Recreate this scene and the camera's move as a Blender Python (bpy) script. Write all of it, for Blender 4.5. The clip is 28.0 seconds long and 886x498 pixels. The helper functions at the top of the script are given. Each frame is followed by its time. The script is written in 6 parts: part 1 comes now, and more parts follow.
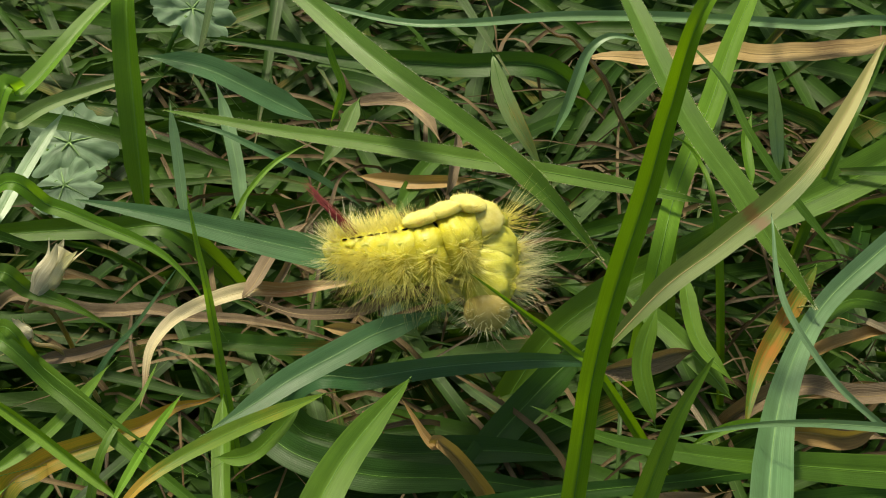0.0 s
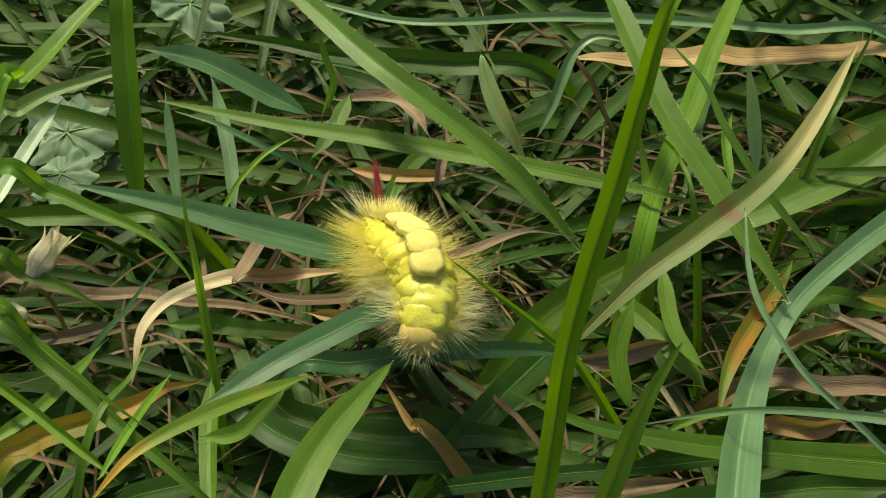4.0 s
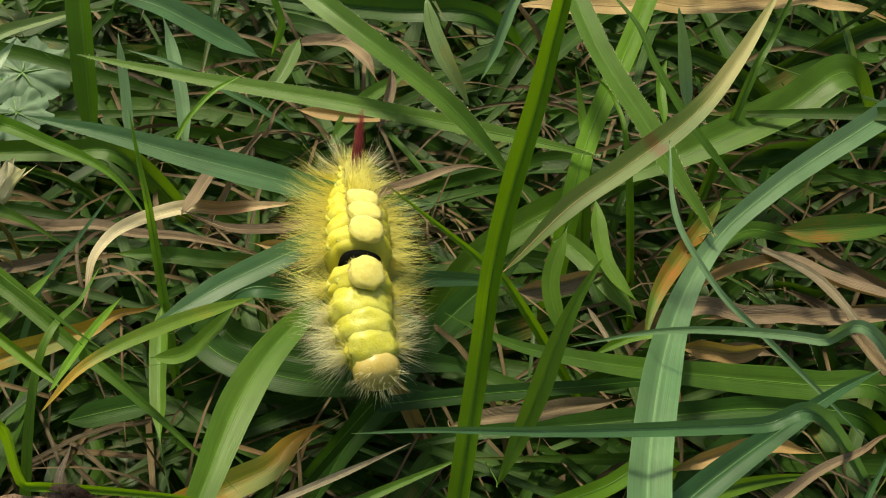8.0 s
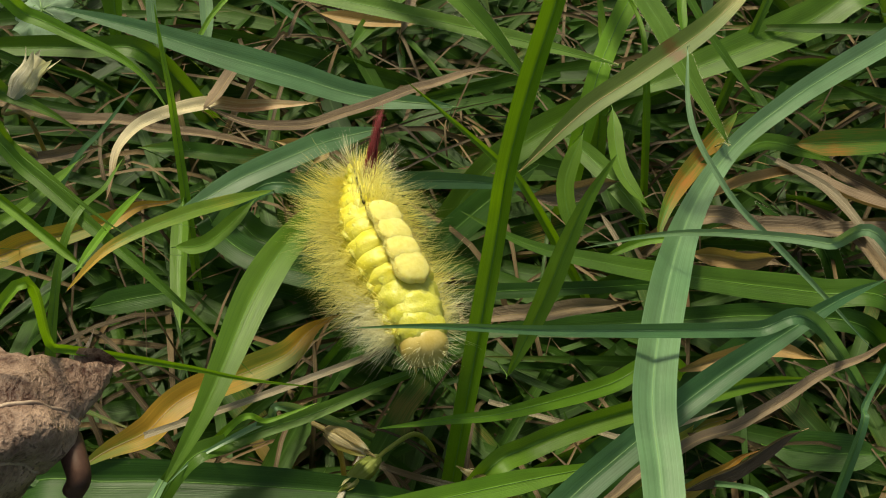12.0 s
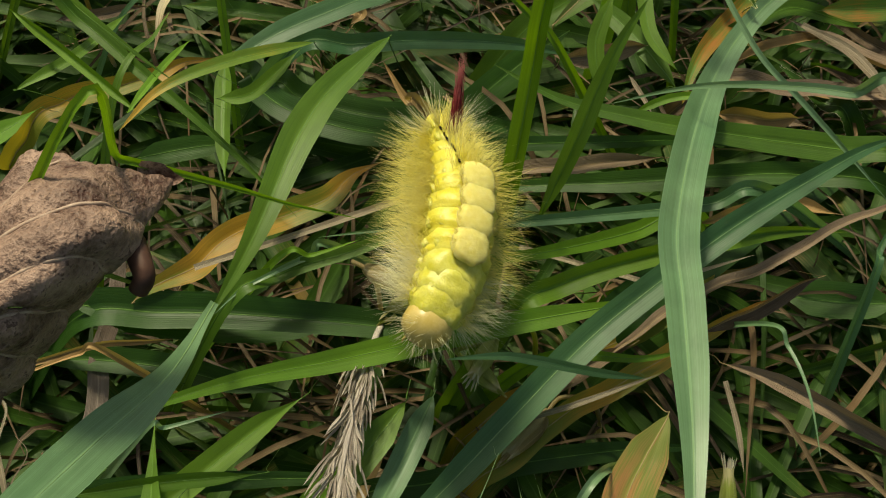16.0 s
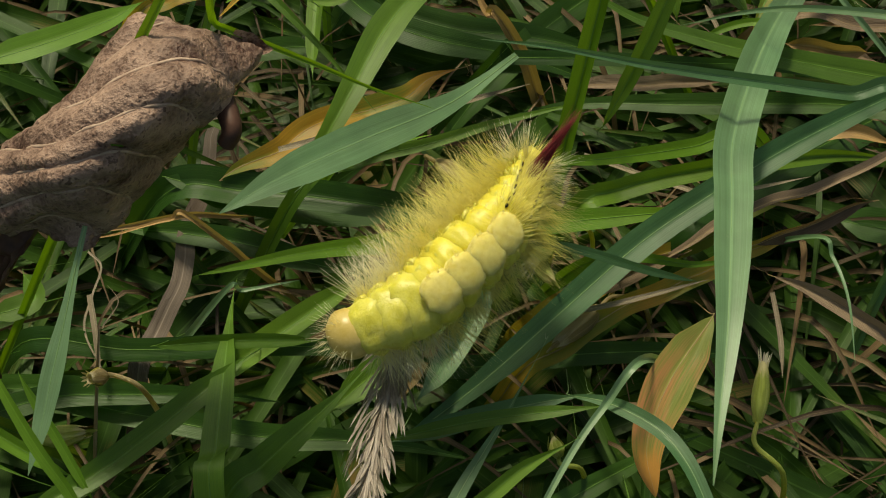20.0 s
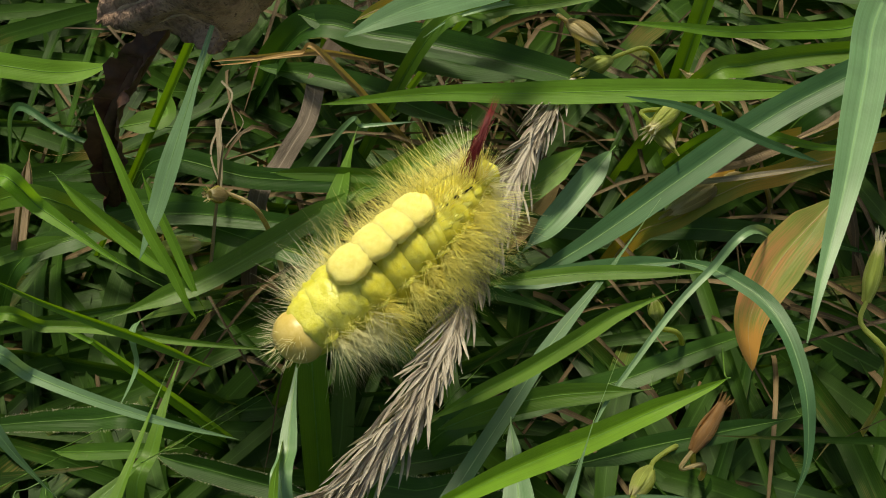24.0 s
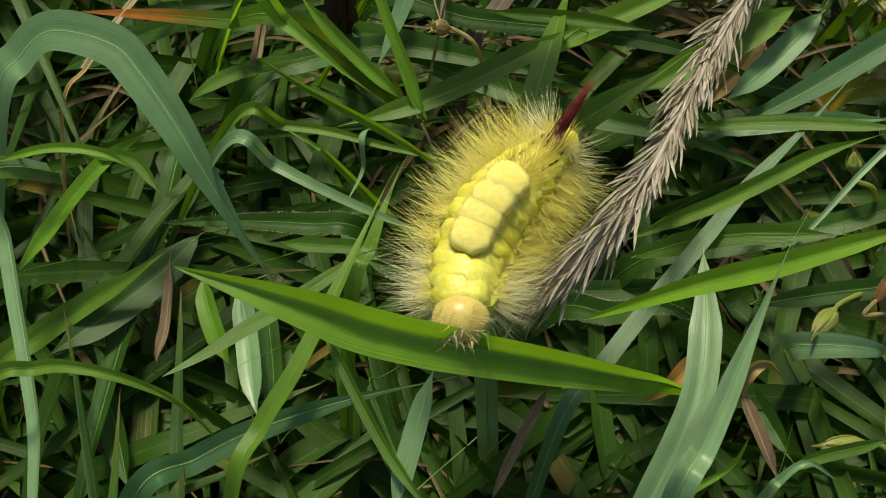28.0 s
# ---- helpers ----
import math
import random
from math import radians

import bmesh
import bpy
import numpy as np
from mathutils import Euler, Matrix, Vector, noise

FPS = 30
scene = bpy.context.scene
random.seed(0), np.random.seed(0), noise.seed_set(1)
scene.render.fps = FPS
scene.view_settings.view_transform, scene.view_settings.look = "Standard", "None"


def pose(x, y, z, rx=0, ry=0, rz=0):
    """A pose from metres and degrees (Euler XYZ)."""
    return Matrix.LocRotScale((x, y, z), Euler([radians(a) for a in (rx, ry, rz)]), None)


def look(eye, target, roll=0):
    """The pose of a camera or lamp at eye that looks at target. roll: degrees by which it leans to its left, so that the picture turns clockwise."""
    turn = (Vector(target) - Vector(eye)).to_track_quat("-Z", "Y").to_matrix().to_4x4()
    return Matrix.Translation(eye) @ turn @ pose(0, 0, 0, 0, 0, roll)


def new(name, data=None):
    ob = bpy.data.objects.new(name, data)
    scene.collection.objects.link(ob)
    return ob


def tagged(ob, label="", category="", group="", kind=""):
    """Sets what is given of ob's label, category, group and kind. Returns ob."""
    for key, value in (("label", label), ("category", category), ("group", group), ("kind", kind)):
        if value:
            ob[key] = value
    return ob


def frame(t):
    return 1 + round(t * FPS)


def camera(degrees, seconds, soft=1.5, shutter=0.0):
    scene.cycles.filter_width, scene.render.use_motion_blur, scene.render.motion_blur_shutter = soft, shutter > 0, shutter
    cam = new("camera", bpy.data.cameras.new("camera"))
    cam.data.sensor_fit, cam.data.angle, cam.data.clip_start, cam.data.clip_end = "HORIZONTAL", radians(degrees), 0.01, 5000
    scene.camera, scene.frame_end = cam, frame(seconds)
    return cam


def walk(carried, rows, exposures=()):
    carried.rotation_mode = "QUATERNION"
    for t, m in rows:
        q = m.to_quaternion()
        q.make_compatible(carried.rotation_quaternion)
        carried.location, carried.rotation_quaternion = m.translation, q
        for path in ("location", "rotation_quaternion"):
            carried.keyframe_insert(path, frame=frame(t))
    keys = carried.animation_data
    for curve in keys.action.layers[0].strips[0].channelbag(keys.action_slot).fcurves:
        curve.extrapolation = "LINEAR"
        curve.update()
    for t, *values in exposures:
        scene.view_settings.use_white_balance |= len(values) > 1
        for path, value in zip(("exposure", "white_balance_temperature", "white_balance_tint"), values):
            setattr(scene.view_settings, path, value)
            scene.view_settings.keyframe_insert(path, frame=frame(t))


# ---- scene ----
cam = camera(40.92, 28.0, soft=1.02)
# seconds; eye in millimetres; turn in degrees
CAMERA_ROWS = [
    (0, 0.00, 0.00, 149.50, 41.28, 0.80, -0.00),
    (0.5, 0.05, 0.00, 149.21, 41.30, 0.76, -0.02),
    (1, -0.03, -0.45, 149.44, 41.30, 0.66, -0.01),
    (1.5, 0.27, -1.35, 150.03, 41.29, 0.60, 0.12),
    (2, 0.68, -2.50, 151.35, 41.23, 0.61, 0.28),
    (2.5, 0.96, -3.47, 152.11, 41.35, 0.60, 0.48),
    (4.5, 3.25, -6.85, 151.59, 41.63, -0.27, 0.51),
    (5, 5.23, -8.94, 153.43, 41.50, -0.68, 0.34),
    (5.5, 5.02, -9.93, 154.12, 41.47, -0.90, -0.11),
    (6, 4.88, -10.61, 153.92, 41.48, -1.00, -0.36),
    (6.5, 4.64, -11.17, 153.82, 41.20, -1.06, -0.47),
    (7, 5.37, -11.99, 153.93, 40.96, -1.00, -0.37),
    (7.5, 5.29, -13.21, 153.76, 40.76, -1.15, -0.41),
    (8, 6.33, -15.08, 153.67, 40.24, -1.21, -0.19),
    (8.5, 6.90, -16.22, 152.97, 39.35, -1.19, 0.00),
    (9, 6.24, -16.99, 151.28, 38.60, -1.29, 0.20),
    (9.5, 5.82, -17.39, 150.94, 38.00, -1.22, 0.44),
    (10, 6.15, -17.67, 150.72, 37.74, -1.05, 0.72),
    (10.5, 5.95, -17.88, 150.92, 37.47, -1.10, 0.87),
    (11, 6.24, -19.27, 152.05, 37.31, -1.27, 1.16),
    (11.5, 6.23, -20.45, 152.92, 37.16, -1.58, 1.31),
    (13.5, 6.83, -23.45, 152.63, 36.56, -1.43, 1.73),
    (14, 6.73, -25.06, 152.76, 36.26, -1.37, 1.66),
    (14.5, 7.10, -27.56, 153.19, 35.74, -1.30, 1.77),
    (15, 6.17, -30.13, 152.70, 34.91, -1.56, 1.94),
    (15.5, 5.63, -32.33, 152.39, 33.98, -1.38, 2.23),
    (16, 4.72, -34.41, 152.78, 33.22, -1.15, 2.54),
    (16.5, 4.82, -35.39, 153.17, 32.84, -0.78, 2.86),
    (17, 5.19, -37.47, 154.10, 32.83, -0.78, 3.42),
    (17.5, 5.99, -40.50, 156.21, 32.92, -0.64, 4.20),
    (18, 6.72, -42.78, 158.65, 32.79, -0.33, 5.10),
    (18.5, 6.98, -45.21, 159.04, 32.83, -0.29, 5.63),
    (19, 6.16, -47.26, 157.70, 32.79, -0.21, 5.99),
    (19.5, 6.03, -48.72, 156.42, 32.53, -0.22, 6.61),
    (20, 8.98, -49.30, 155.99, 31.76, 0.33, 7.95),
    (20.5, 9.75, -53.01, 154.53, 32.26, 0.18, 8.50),
    (21, 14.27, -55.82, 154.87, 32.13, 1.32, 10.30),
    (21.5, 15.09, -54.63, 155.22, 30.57, 1.63, 12.08),
    (23.5, 14.79, -58.47, 148.45, 29.62, 2.48, 15.59),
    (24, 15.77, -59.93, 149.88, 29.27, 3.46, 16.49),
    (24.5, 16.57, -61.31, 151.22, 28.87, 4.89, 17.86),
    (25, 17.11, -63.86, 153.10, 28.31, 6.11, 19.23),
    (25.5, 14.73, -68.90, 151.44, 28.36, 5.84, 20.14),
    (26, 14.00, -71.20, 150.72, 27.64, 6.46, 21.45),
    (26.5, 14.51, -71.73, 151.79, 26.80, 7.16, 22.58),
    (27, 14.50, -73.81, 151.96, 26.74, 7.33, 22.98),
    (27.5, 13.99, -76.19, 152.76, 26.56, 7.14, 23.56),
    (28, 14.64, -79.01, 153.67, 26.57, 7.46, 24.25),
]
walk(cam, [(t, pose(x / 1000, y / 1000, z / 1000, a, b, c)) for t, x, y, z, a, b, c in CAMERA_ROWS],
     exposures=[(0, 0.16, 8200, -7), (8, 0.08, 8200, -7), (14, -0.06, 8200, -5), (20, -0.3, 8200, -3), (24, -0.03, 8100, -6), (28, -0.06, 7900, -7)])

# ---- light: veiled sun from behind the grass, bright hazy sky ----
world = bpy.data.worlds.new("sky")
scene.world = world
world.use_nodes = True
wn = world.node_tree
sky = wn.nodes.new("ShaderNodeTexSky")
sky.sky_type, sky.sun_disc = "NISHITA", False
sky.sun_elevation, sky.sun_rotation = radians(57), radians(-23)
sky.dust_density, sky.ozone_density = 3.0, 1.0
wn.links.new(sky.outputs[0], wn.nodes["Background"].inputs[0])
wn.nodes["Background"].inputs[1].default_value = 0.12
sun = new("sun", bpy.data.lights.new("sun", "SUN"))
sun.data.energy, sun.data.angle, sun.data.color = 4.7, radians(10), (1.0, 0.95, 0.86)
sun.matrix_world = look((-0.26, 0.60, 1.0), (0, 0, 0))


# ---- materials ----
def shader(name):
    m = bpy.data.materials.new(name)
    m.use_nodes = True
    t = m.node_tree
    return m, t, t.nodes["Principled BSDF"], t.nodes["Material Output"]


def node(t, kind, links=(), **values):
    n = t.nodes.new("ShaderNode" + kind)
    for k, v in values.items():
        if k == "operation":
            n.operation = v
        elif k == "blend_type":
            n.blend_type = v
        elif k == "noise_dimensions":
            n.noise_dimensions = v
        elif k == "data_type":
            n.data_type = v
        else:
            n.inputs[int(k[1:])].default_value = v
    for i, out in links:
        t.links.new(out, n.inputs[i])
    return n


def math_node(t, op, a, b=None, c=None):
    n = t.nodes.new("ShaderNodeMath")
    n.operation = op
    n.use_clamp = op == "MULTIPLY_ADD"
    for i, v in enumerate((a, b, c)):
        if v is None:
            continue
        if isinstance(v, (int, float)):
            n.inputs[i].default_value = v
        else:
            t.links.new(v, n.inputs[i])
    return n.outputs[0]


def mix(t, fac, a, b):
    n = t.nodes.new("ShaderNodeMix")
    n.data_type = "RGBA"
    for i, v in ((0, fac), (6, a), (7, b)):
        if isinstance(v, (int, float)):
            n.inputs[i].default_value = v
        elif isinstance(v, tuple):
            n.inputs[i].default_value = (*v, 1)
        else:
            t.links.new(v, n.inputs[i])
    return n.outputs[2]


def span(t, v, lo, hi, to_lo=0.0, to_hi=1.0):
    n = t.nodes.new("ShaderNodeMapRange")
    for i, x in ((1, lo), (2, hi), (3, to_lo), (4, to_hi)):
        n.inputs[i].default_value = x
    t.links.new(v, n.inputs[0])
    return n.outputs[0]


def leaf_material(name, a, b, tip, tip_from=0.9, patch=None, patches=0.0, ribs=16.0, through_light=0.34, rough=0.4, island=False, relief=0.22, gloss=0.36, blotch=0.0):
    """A leaf: two greens, ribs along it, a paler midrib, a dying tip and patches. u runs across, v along."""
    m, t, bsdf, out = shader(name)
    uv = t.nodes.new("ShaderNodeUVMap")
    sep = node(t, "SeparateXYZ", [(0, uv.outputs[0])])
    u, v = sep.outputs[0], sep.outputs[1]
    if island:
        rnd = t.nodes.new("ShaderNodeNewGeometry").outputs[8]
    else:
        rnd = t.nodes.new("ShaderNodeObjectInfo").outputs[5]
    where = t.nodes.new("ShaderNodeTexCoord").outputs[3]
    w = math_node(t, "MULTIPLY", rnd, 40.0)
    big = node(t, "TexNoise", [(0, where), (1, w)], noise_dimensions="4D", i2=55.0, i3=3.0)
    fine = node(t, "TexNoise", [(0, where), (1, w)], noise_dimensions="4D", i2=700.0, i3=3.0)
    # streaks that run along the leaf
    stretch = node(t, "CombineXYZ", [(0, math_node(t, "MULTIPLY", u, 30.0)), (1, math_node(t, "MULTIPLY", v, 5.0)), (2, w)])
    streak = node(t, "TexNoise", [(0, stretch.outputs[0])], i2=1.0, i3=4.0)
    mixer = math_node(t, "ADD", math_node(t, "MULTIPLY", big.outputs[0], 0.75), math_node(t, "MULTIPLY", streak.outputs[0], 0.65))
    mixer = math_node(t, "ADD", mixer, math_node(t, "MULTIPLY", rnd, 0.5))
    col = mix(t, span(t, mixer, 0.6, 1.2), a, b)
    # fine lines along the leaf and mottling
    lines = node(t, "CombineXYZ", [(0, math_node(t, "MULTIPLY", u, 85.0)), (1, math_node(t, "MULTIPLY", v, 2.5)), (2, w)])
    line = node(t, "TexNoise", [(0, lines.outputs[0])], i2=1.0, i3=2.0)
    mott = node(t, "TexNoise", [(0, where), (1, w)], noise_dimensions="4D", i2=210.0, i3=6.0)
    tone = math_node(t, "ADD", math_node(t, "MULTIPLY", line.outputs[0], 0.55), math_node(t, "MULTIPLY", mott.outputs[0], 0.45))
    hsv = node(t, "HueSaturation", [(2, span(t, tone, 0.35, 0.65, 0.72, 1.24)), (4, col)])
    hsv.inputs[0].default_value = 0.5
    col = hsv.outputs[0]
    # midrib
    rib = math_node(t, "ABSOLUTE", math_node(t, "SUBTRACT", u, 0.5))
    col = mix(t, span(t, rib, 0.012, 0.05, 0.35, 0.0), col, tuple(min(1, 1.9 * c + 0.02) for c in b))
    wave = math_node(t, "SINE", math_node(t, "MULTIPLY", u, ribs * 6.2832))
    if patch:
        col = mix(t, span(t, math_node(t, "ADD", big.outputs[0], math_node(t, "MULTIPLY", streak.outputs[0], 0.35)), 0.82 - 0.3 * patches, 0.95 - 0.3 * patches), col, patch)
    if blotch:
        at = math_node(t, "ABSOLUTE", math_node(t, "SUBTRACT", math_node(t, "ADD", v, math_node(t, "MULTIPLY", streak.outputs[0], 0.05)), blotch + 0.025))
        col = mix(t, span(t, at, 0.008, 0.022, 0.85, 0.0), col, (0.16, 0.07, 0.03))
    edge = math_node(t, "ADD", v, math_node(t, "MULTIPLY", math_node(t, "SUBTRACT", streak.outputs[0], 0.5), 0.35))
    col = mix(t, span(t, edge, tip_from, tip_from + 0.12), col, tip)
    # small dirt and pale specks
    col = mix(t, span(t, fine.outputs[0], 0.68, 0.8, 0.0, 0.25), col, (0.30, 0.27, 0.16))
    t.links.new(col, bsdf.inputs["Base Color"])
    t.links.new(span(t, big.outputs[0], 0.3, 0.7, rough - 0.07, rough + 0.12), bsdf.inputs["Roughness"])
    bsdf.inputs["Specular IOR Level"].default_value = gloss
    height = math_node(t, "ADD", math_node(t, "MULTIPLY", wave, 0.25), math_node(t, "ADD", math_node(t, "MULTIPLY", line.outputs[0], 1.6), mott.outputs[0]))
    bump = node(t, "Bump", [(2, height)], i0=relief, i1=0.00015)
    for s in bump.inputs:
        if s.name == "Height":
            t.links.new(height, s)
    t.links.new(bump.outputs[0], bsdf.inputs["Normal"])
    trans = node(t, "BsdfTranslucent", [(0, mix(t, 0.55, col, tuple(min(1, c * k) for c, k in zip(b, (2.6, 2.3, 0.7)))))])
    blend = node(t, "MixShader", [(1, bsdf.outputs[0]), (2, trans.outputs[0])], i0=through_light)
    t.links.new(blend.outputs[0], out.inputs[0])
    return m


def plain_material(name, a, b, scale=300.0, rough=0.6, relief=0.3, through_light=0.0, speck=None, depth=0.0003, soft=0.0, grain=0.3):
    """A surface of two colours in noise of two scales, with fine relief."""
    m, t, bsdf, out = shader(name)
    where = t.nodes.new("ShaderNodeTexCoord").outputs[3]
    rnd = t.nodes.new("ShaderNodeObjectInfo").outputs[5]
    w = math_node(t, "MULTIPLY", rnd, 30.0)
    big = node(t, "TexNoise", [(0, where), (1, w)], noise_dimensions="4D", i2=scale, i3=5.0)
    fine = node(t, "TexNoise", [(0, where), (1, w)], noise_dimensions="4D", i2=scale * 7, i3=3.0)
    v = math_node(t, "ADD", math_node(t, "MULTIPLY", big.outputs[0], 1 - grain), math_node(t, "MULTIPLY", fine.outputs[0], grain))
    col = mix(t, span(t, v, 0.36 + 0.1 * (grain - 0.3), 0.64 - 0.35 * (grain - 0.3)), a, b)
    if speck:
        col = mix(t, span(t, fine.outputs[0], 0.57, 0.66, 0, 0.8), col, speck)
    t.links.new(col, bsdf.inputs["Base Color"])
    bsdf.inputs["Roughness"].default_value = rough
    bsdf.inputs["Specular IOR Level"].default_value = 0.35 if rough < 0.95 else 0.03
    if soft:
        bsdf.inputs["Subsurface Weight"].default_value = soft
        bsdf.inputs["Subsurface Radius"].default_value = (1.0, 0.9, 0.55)
        bsdf.inputs["Subsurface Scale"].default_value = 0.0012
    bump = node(t, "Bump", i0=relief, i1=depth)
    for s in bump.inputs:
        if s.name == "Height":
            t.links.new(v, s)
    t.links.new(bump.outputs[0], bsdf.inputs["Normal"])
    if through_light:
        trans = node(t, "BsdfTranslucent", [(0, col)])
        blend = node(t, "MixShader", [(1, bsdf.outputs[0]), (2, trans.outputs[0])], i0=through_light)
        t.links.new(blend.outputs[0], out.inputs[0])
    return m


TAN, BROWN, ORANGE = (0.42, 0.30, 0.15), (0.15, 0.085, 0.045), (0.46, 0.20, 0.03)
LEAF = {
    "green": leaf_material("grass_green", (0.05, 0.12, 0.014), (0.115, 0.22, 0.022), TAN, 1.0),
    "hairy": leaf_material("grass_hairy", (0.06, 0.14, 0.02), (0.12, 0.225, 0.035), TAN, 1.02),
    "stem": leaf_material("grass_fresh", (0.07, 0.165, 0.010), (0.13, 0.255, 0.016), TAN, 1.05, ribs=9),
    "bright": leaf_material("grass_bright", (0.10, 0.23, 0.02), (0.17, 0.33, 0.035), TAN, 1.03, through_light=0.42),
    "blue": leaf_material("grass_bluish", (0.042, 0.122, 0.046), (0.088, 0.19, 0.082), TAN, 1.02, rough=0.36, gloss=0.5),
    "pale": leaf_material("grass_pale", (0.092, 0.19, 0.080), (0.175, 0.29, 0.15), TAN, 1.02, through_light=0.22, rough=0.36, gloss=0.6, relief=0.12),
    # blades low in the sward: the shade on them is put into this green
    "dark": leaf_material("grass_shade_dark", (0.020, 0.062, 0.010), (0.048, 0.12, 0.017), TAN, 1.02),
    "yellow": leaf_material("grass_yellowing", (0.075, 0.125, 0.03), (0.16, 0.21, 0.055), (0.40, 0.36, 0.15), 0.58, BROWN, 0.10, blotch=0.45),
    "yellowtip": leaf_material("grass_orange_tip", (0.09, 0.18, 0.02), (0.17, 0.26, 0.03), (0.50, 0.30, 0.05), 0.68, (0.40, 0.28, 0.04), 0.2),
    "orange": leaf_material("grass_orange", (0.40, 0.20, 0.025), (0.50, 0.30, 0.05), (0.35, 0.13, 0.03), 0.85, (0.16, 0.2, 0.03), 0.7),
    "spots": leaf_material("grass_spotted", (0.06, 0.15, 0.02), (0.10, 0.20, 0.03), ORANGE, 0.9, (0.42, 0.15, 0.03), 0.35),
    "tan": leaf_material("grass_tan", (0.13, 0.19, 0.035), (0.29, 0.28, 0.075), (0.46, 0.22, 0.05), 0.72, (0.48, 0.20, 0.085), 0.62, through_light=0.2),
    "drytan": leaf_material("grass_dry_tan", (0.30, 0.17, 0.06), (0.48, 0.32, 0.15), (0.40, 0.22, 0.08), 0.9, BROWN, 0.35, through_light=0.15, rough=0.55),
    "drycurl": leaf_material("grass_dry_pale", (0.45, 0.36, 0.20), (0.60, 0.50, 0.33), BROWN, 0.8, (0.38, 0.16, 0.08), 0.3, through_light=0.15, rough=0.55),
    "drybrown": leaf_material("grass_dry_brown", (0.095, 0.06, 0.036), (0.30, 0.215, 0.145), (0.2, 0.13, 0.08), 0.8, (0.34, 0.24, 0.15), 0.25, through_light=0.08, rough=0.6, relief=0.7),
    "drystraw": leaf_material("straw_grey", (0.06, 0.043, 0.034), (0.24, 0.19, 0.155), BROWN, 1.2, (0.08, 0.055, 0.04), 0.3, through_light=0.05, rough=0.6, relief=0.7),
    "straw": leaf_material("straw_dull", (0.17, 0.13, 0.085), (0.42, 0.35, 0.25), BROWN, 1.2, (0.10, 0.07, 0.045), 0.3, through_light=0.08, rough=0.6, relief=0.6),
    "paletip": leaf_material("grass_pale_tip", (0.16, 0.24, 0.09), (0.24, 0.34, 0.15), (0.3, 0.28, 0.18), 0.95, ORANGE, 0.2),
    "redtip": leaf_material("grass_red_tip", (0.06, 0.15, 0.02), (0.16, 0.24, 0.03), (0.50, 0.14, 0.03), 0.72, ORANGE, 0.3),
    # greens darkened so that the gaps between blades read as shaded
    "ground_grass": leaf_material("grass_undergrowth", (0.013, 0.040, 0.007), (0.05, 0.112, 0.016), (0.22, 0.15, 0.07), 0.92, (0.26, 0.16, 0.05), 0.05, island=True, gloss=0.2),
    "thatch": leaf_material("dead_thatch", (0.03, 0.019, 0.010), (0.17, 0.115, 0.058), BROWN, 0.9, (0.13, 0.075, 0.03), 0.3, through_light=0.08, rough=0.65, island=True),
}
LEAF["thin"], LEAF["drygreen"] = LEAF["pale"], LEAF["yellow"]
LEAF["ribbed"], LEAF["darkhairy"], LEAF["bluethin"] = LEAF["pale"], LEAF["dark"], LEAF["blue"]
LEAF["spindle"], LEAF["front"], LEAF["yellowgreen"] = LEAF["pale"], LEAF["bright"], LEAF["bright"]
MIDRIB = {k: plain_material("midrib_" + k, a, b, 600, 0.4, 0.2, 0.3) for k, a, b in (
    ("green", (0.10, 0.22, 0.03), (0.16, 0.30, 0.06)), ("pale", (0.20, 0.34, 0.12), (0.28, 0.42, 0.18)), ("drytan", (0.40, 0.28, 0.13), (0.5, 0.36, 0.18)))}
for k in ("spindle", "blue", "ribbed", "front"):
    MIDRIB[k] = MIDRIB["pale"]
for k in ("drycurl", "drybrown", "tan", "orange", "yellow", "drystraw"):
    MIDRIB[k] = MIDRIB["drytan"]
SOIL = plain_material("soil", (0.016, 0.012, 0.007), (0.036, 0.05, 0.016), 120, 0.9, 1.0, depth=0.002)
SKIN = plain_material("caterpillar_skin", (0.58, 0.50, 0.045), (0.67, 0.61, 0.12), 500, 0.42, 0.5, 0.0, depth=0.0004, soft=0.6)
SKIN_FRONT = plain_material("caterpillar_skin_front", (0.52, 0.48, 0.055), (0.65, 0.61, 0.15), 480, 0.38, 0.5, 0.0, depth=0.0004, soft=0.6)
HEAD = plain_material("caterpillar_head", (0.52, 0.38, 0.10), (0.64, 0.50, 0.19), 500, 0.34, 0.2, 0.1)
TUFT = plain_material("brush_tuft", (0.72, 0.63, 0.19), (0.78, 0.70, 0.29), 900, 0.8, 0.0, 0.35)
TUFT_CORE = plain_material("brush_tuft_core", (0.62, 0.53, 0.14), (0.70, 0.62, 0.22), 1500, 0.8, 0.4, 0.0, soft=0.8)
SETA = plain_material("pale_hair", (0.95, 0.87, 0.24), (0.97, 0.92, 0.48), 200, 0.35, 0.0, 0.5)
SETA_PALE = plain_material("white_hair", (0.95, 0.90, 0.58), (0.97, 0.94, 0.72), 200, 0.35, 0.0, 0.5)
RED_HAIR = plain_material("red_hair", (0.11, 0.008, 0.012), (0.21, 0.022, 0.026), 400, 0.4, 0.0, 0.1)
BLACK = plain_material("black_velvet", (0.004, 0.004, 0.004), (0.006, 0.006, 0.005), 800, 1.0, 0.1)
HORN = plain_material("brown_horn", (0.10, 0.055, 0.02), (0.30, 0.20, 0.09), 900, 0.35, 0.2)


# ---- mesh helpers ----
MM = 0.001


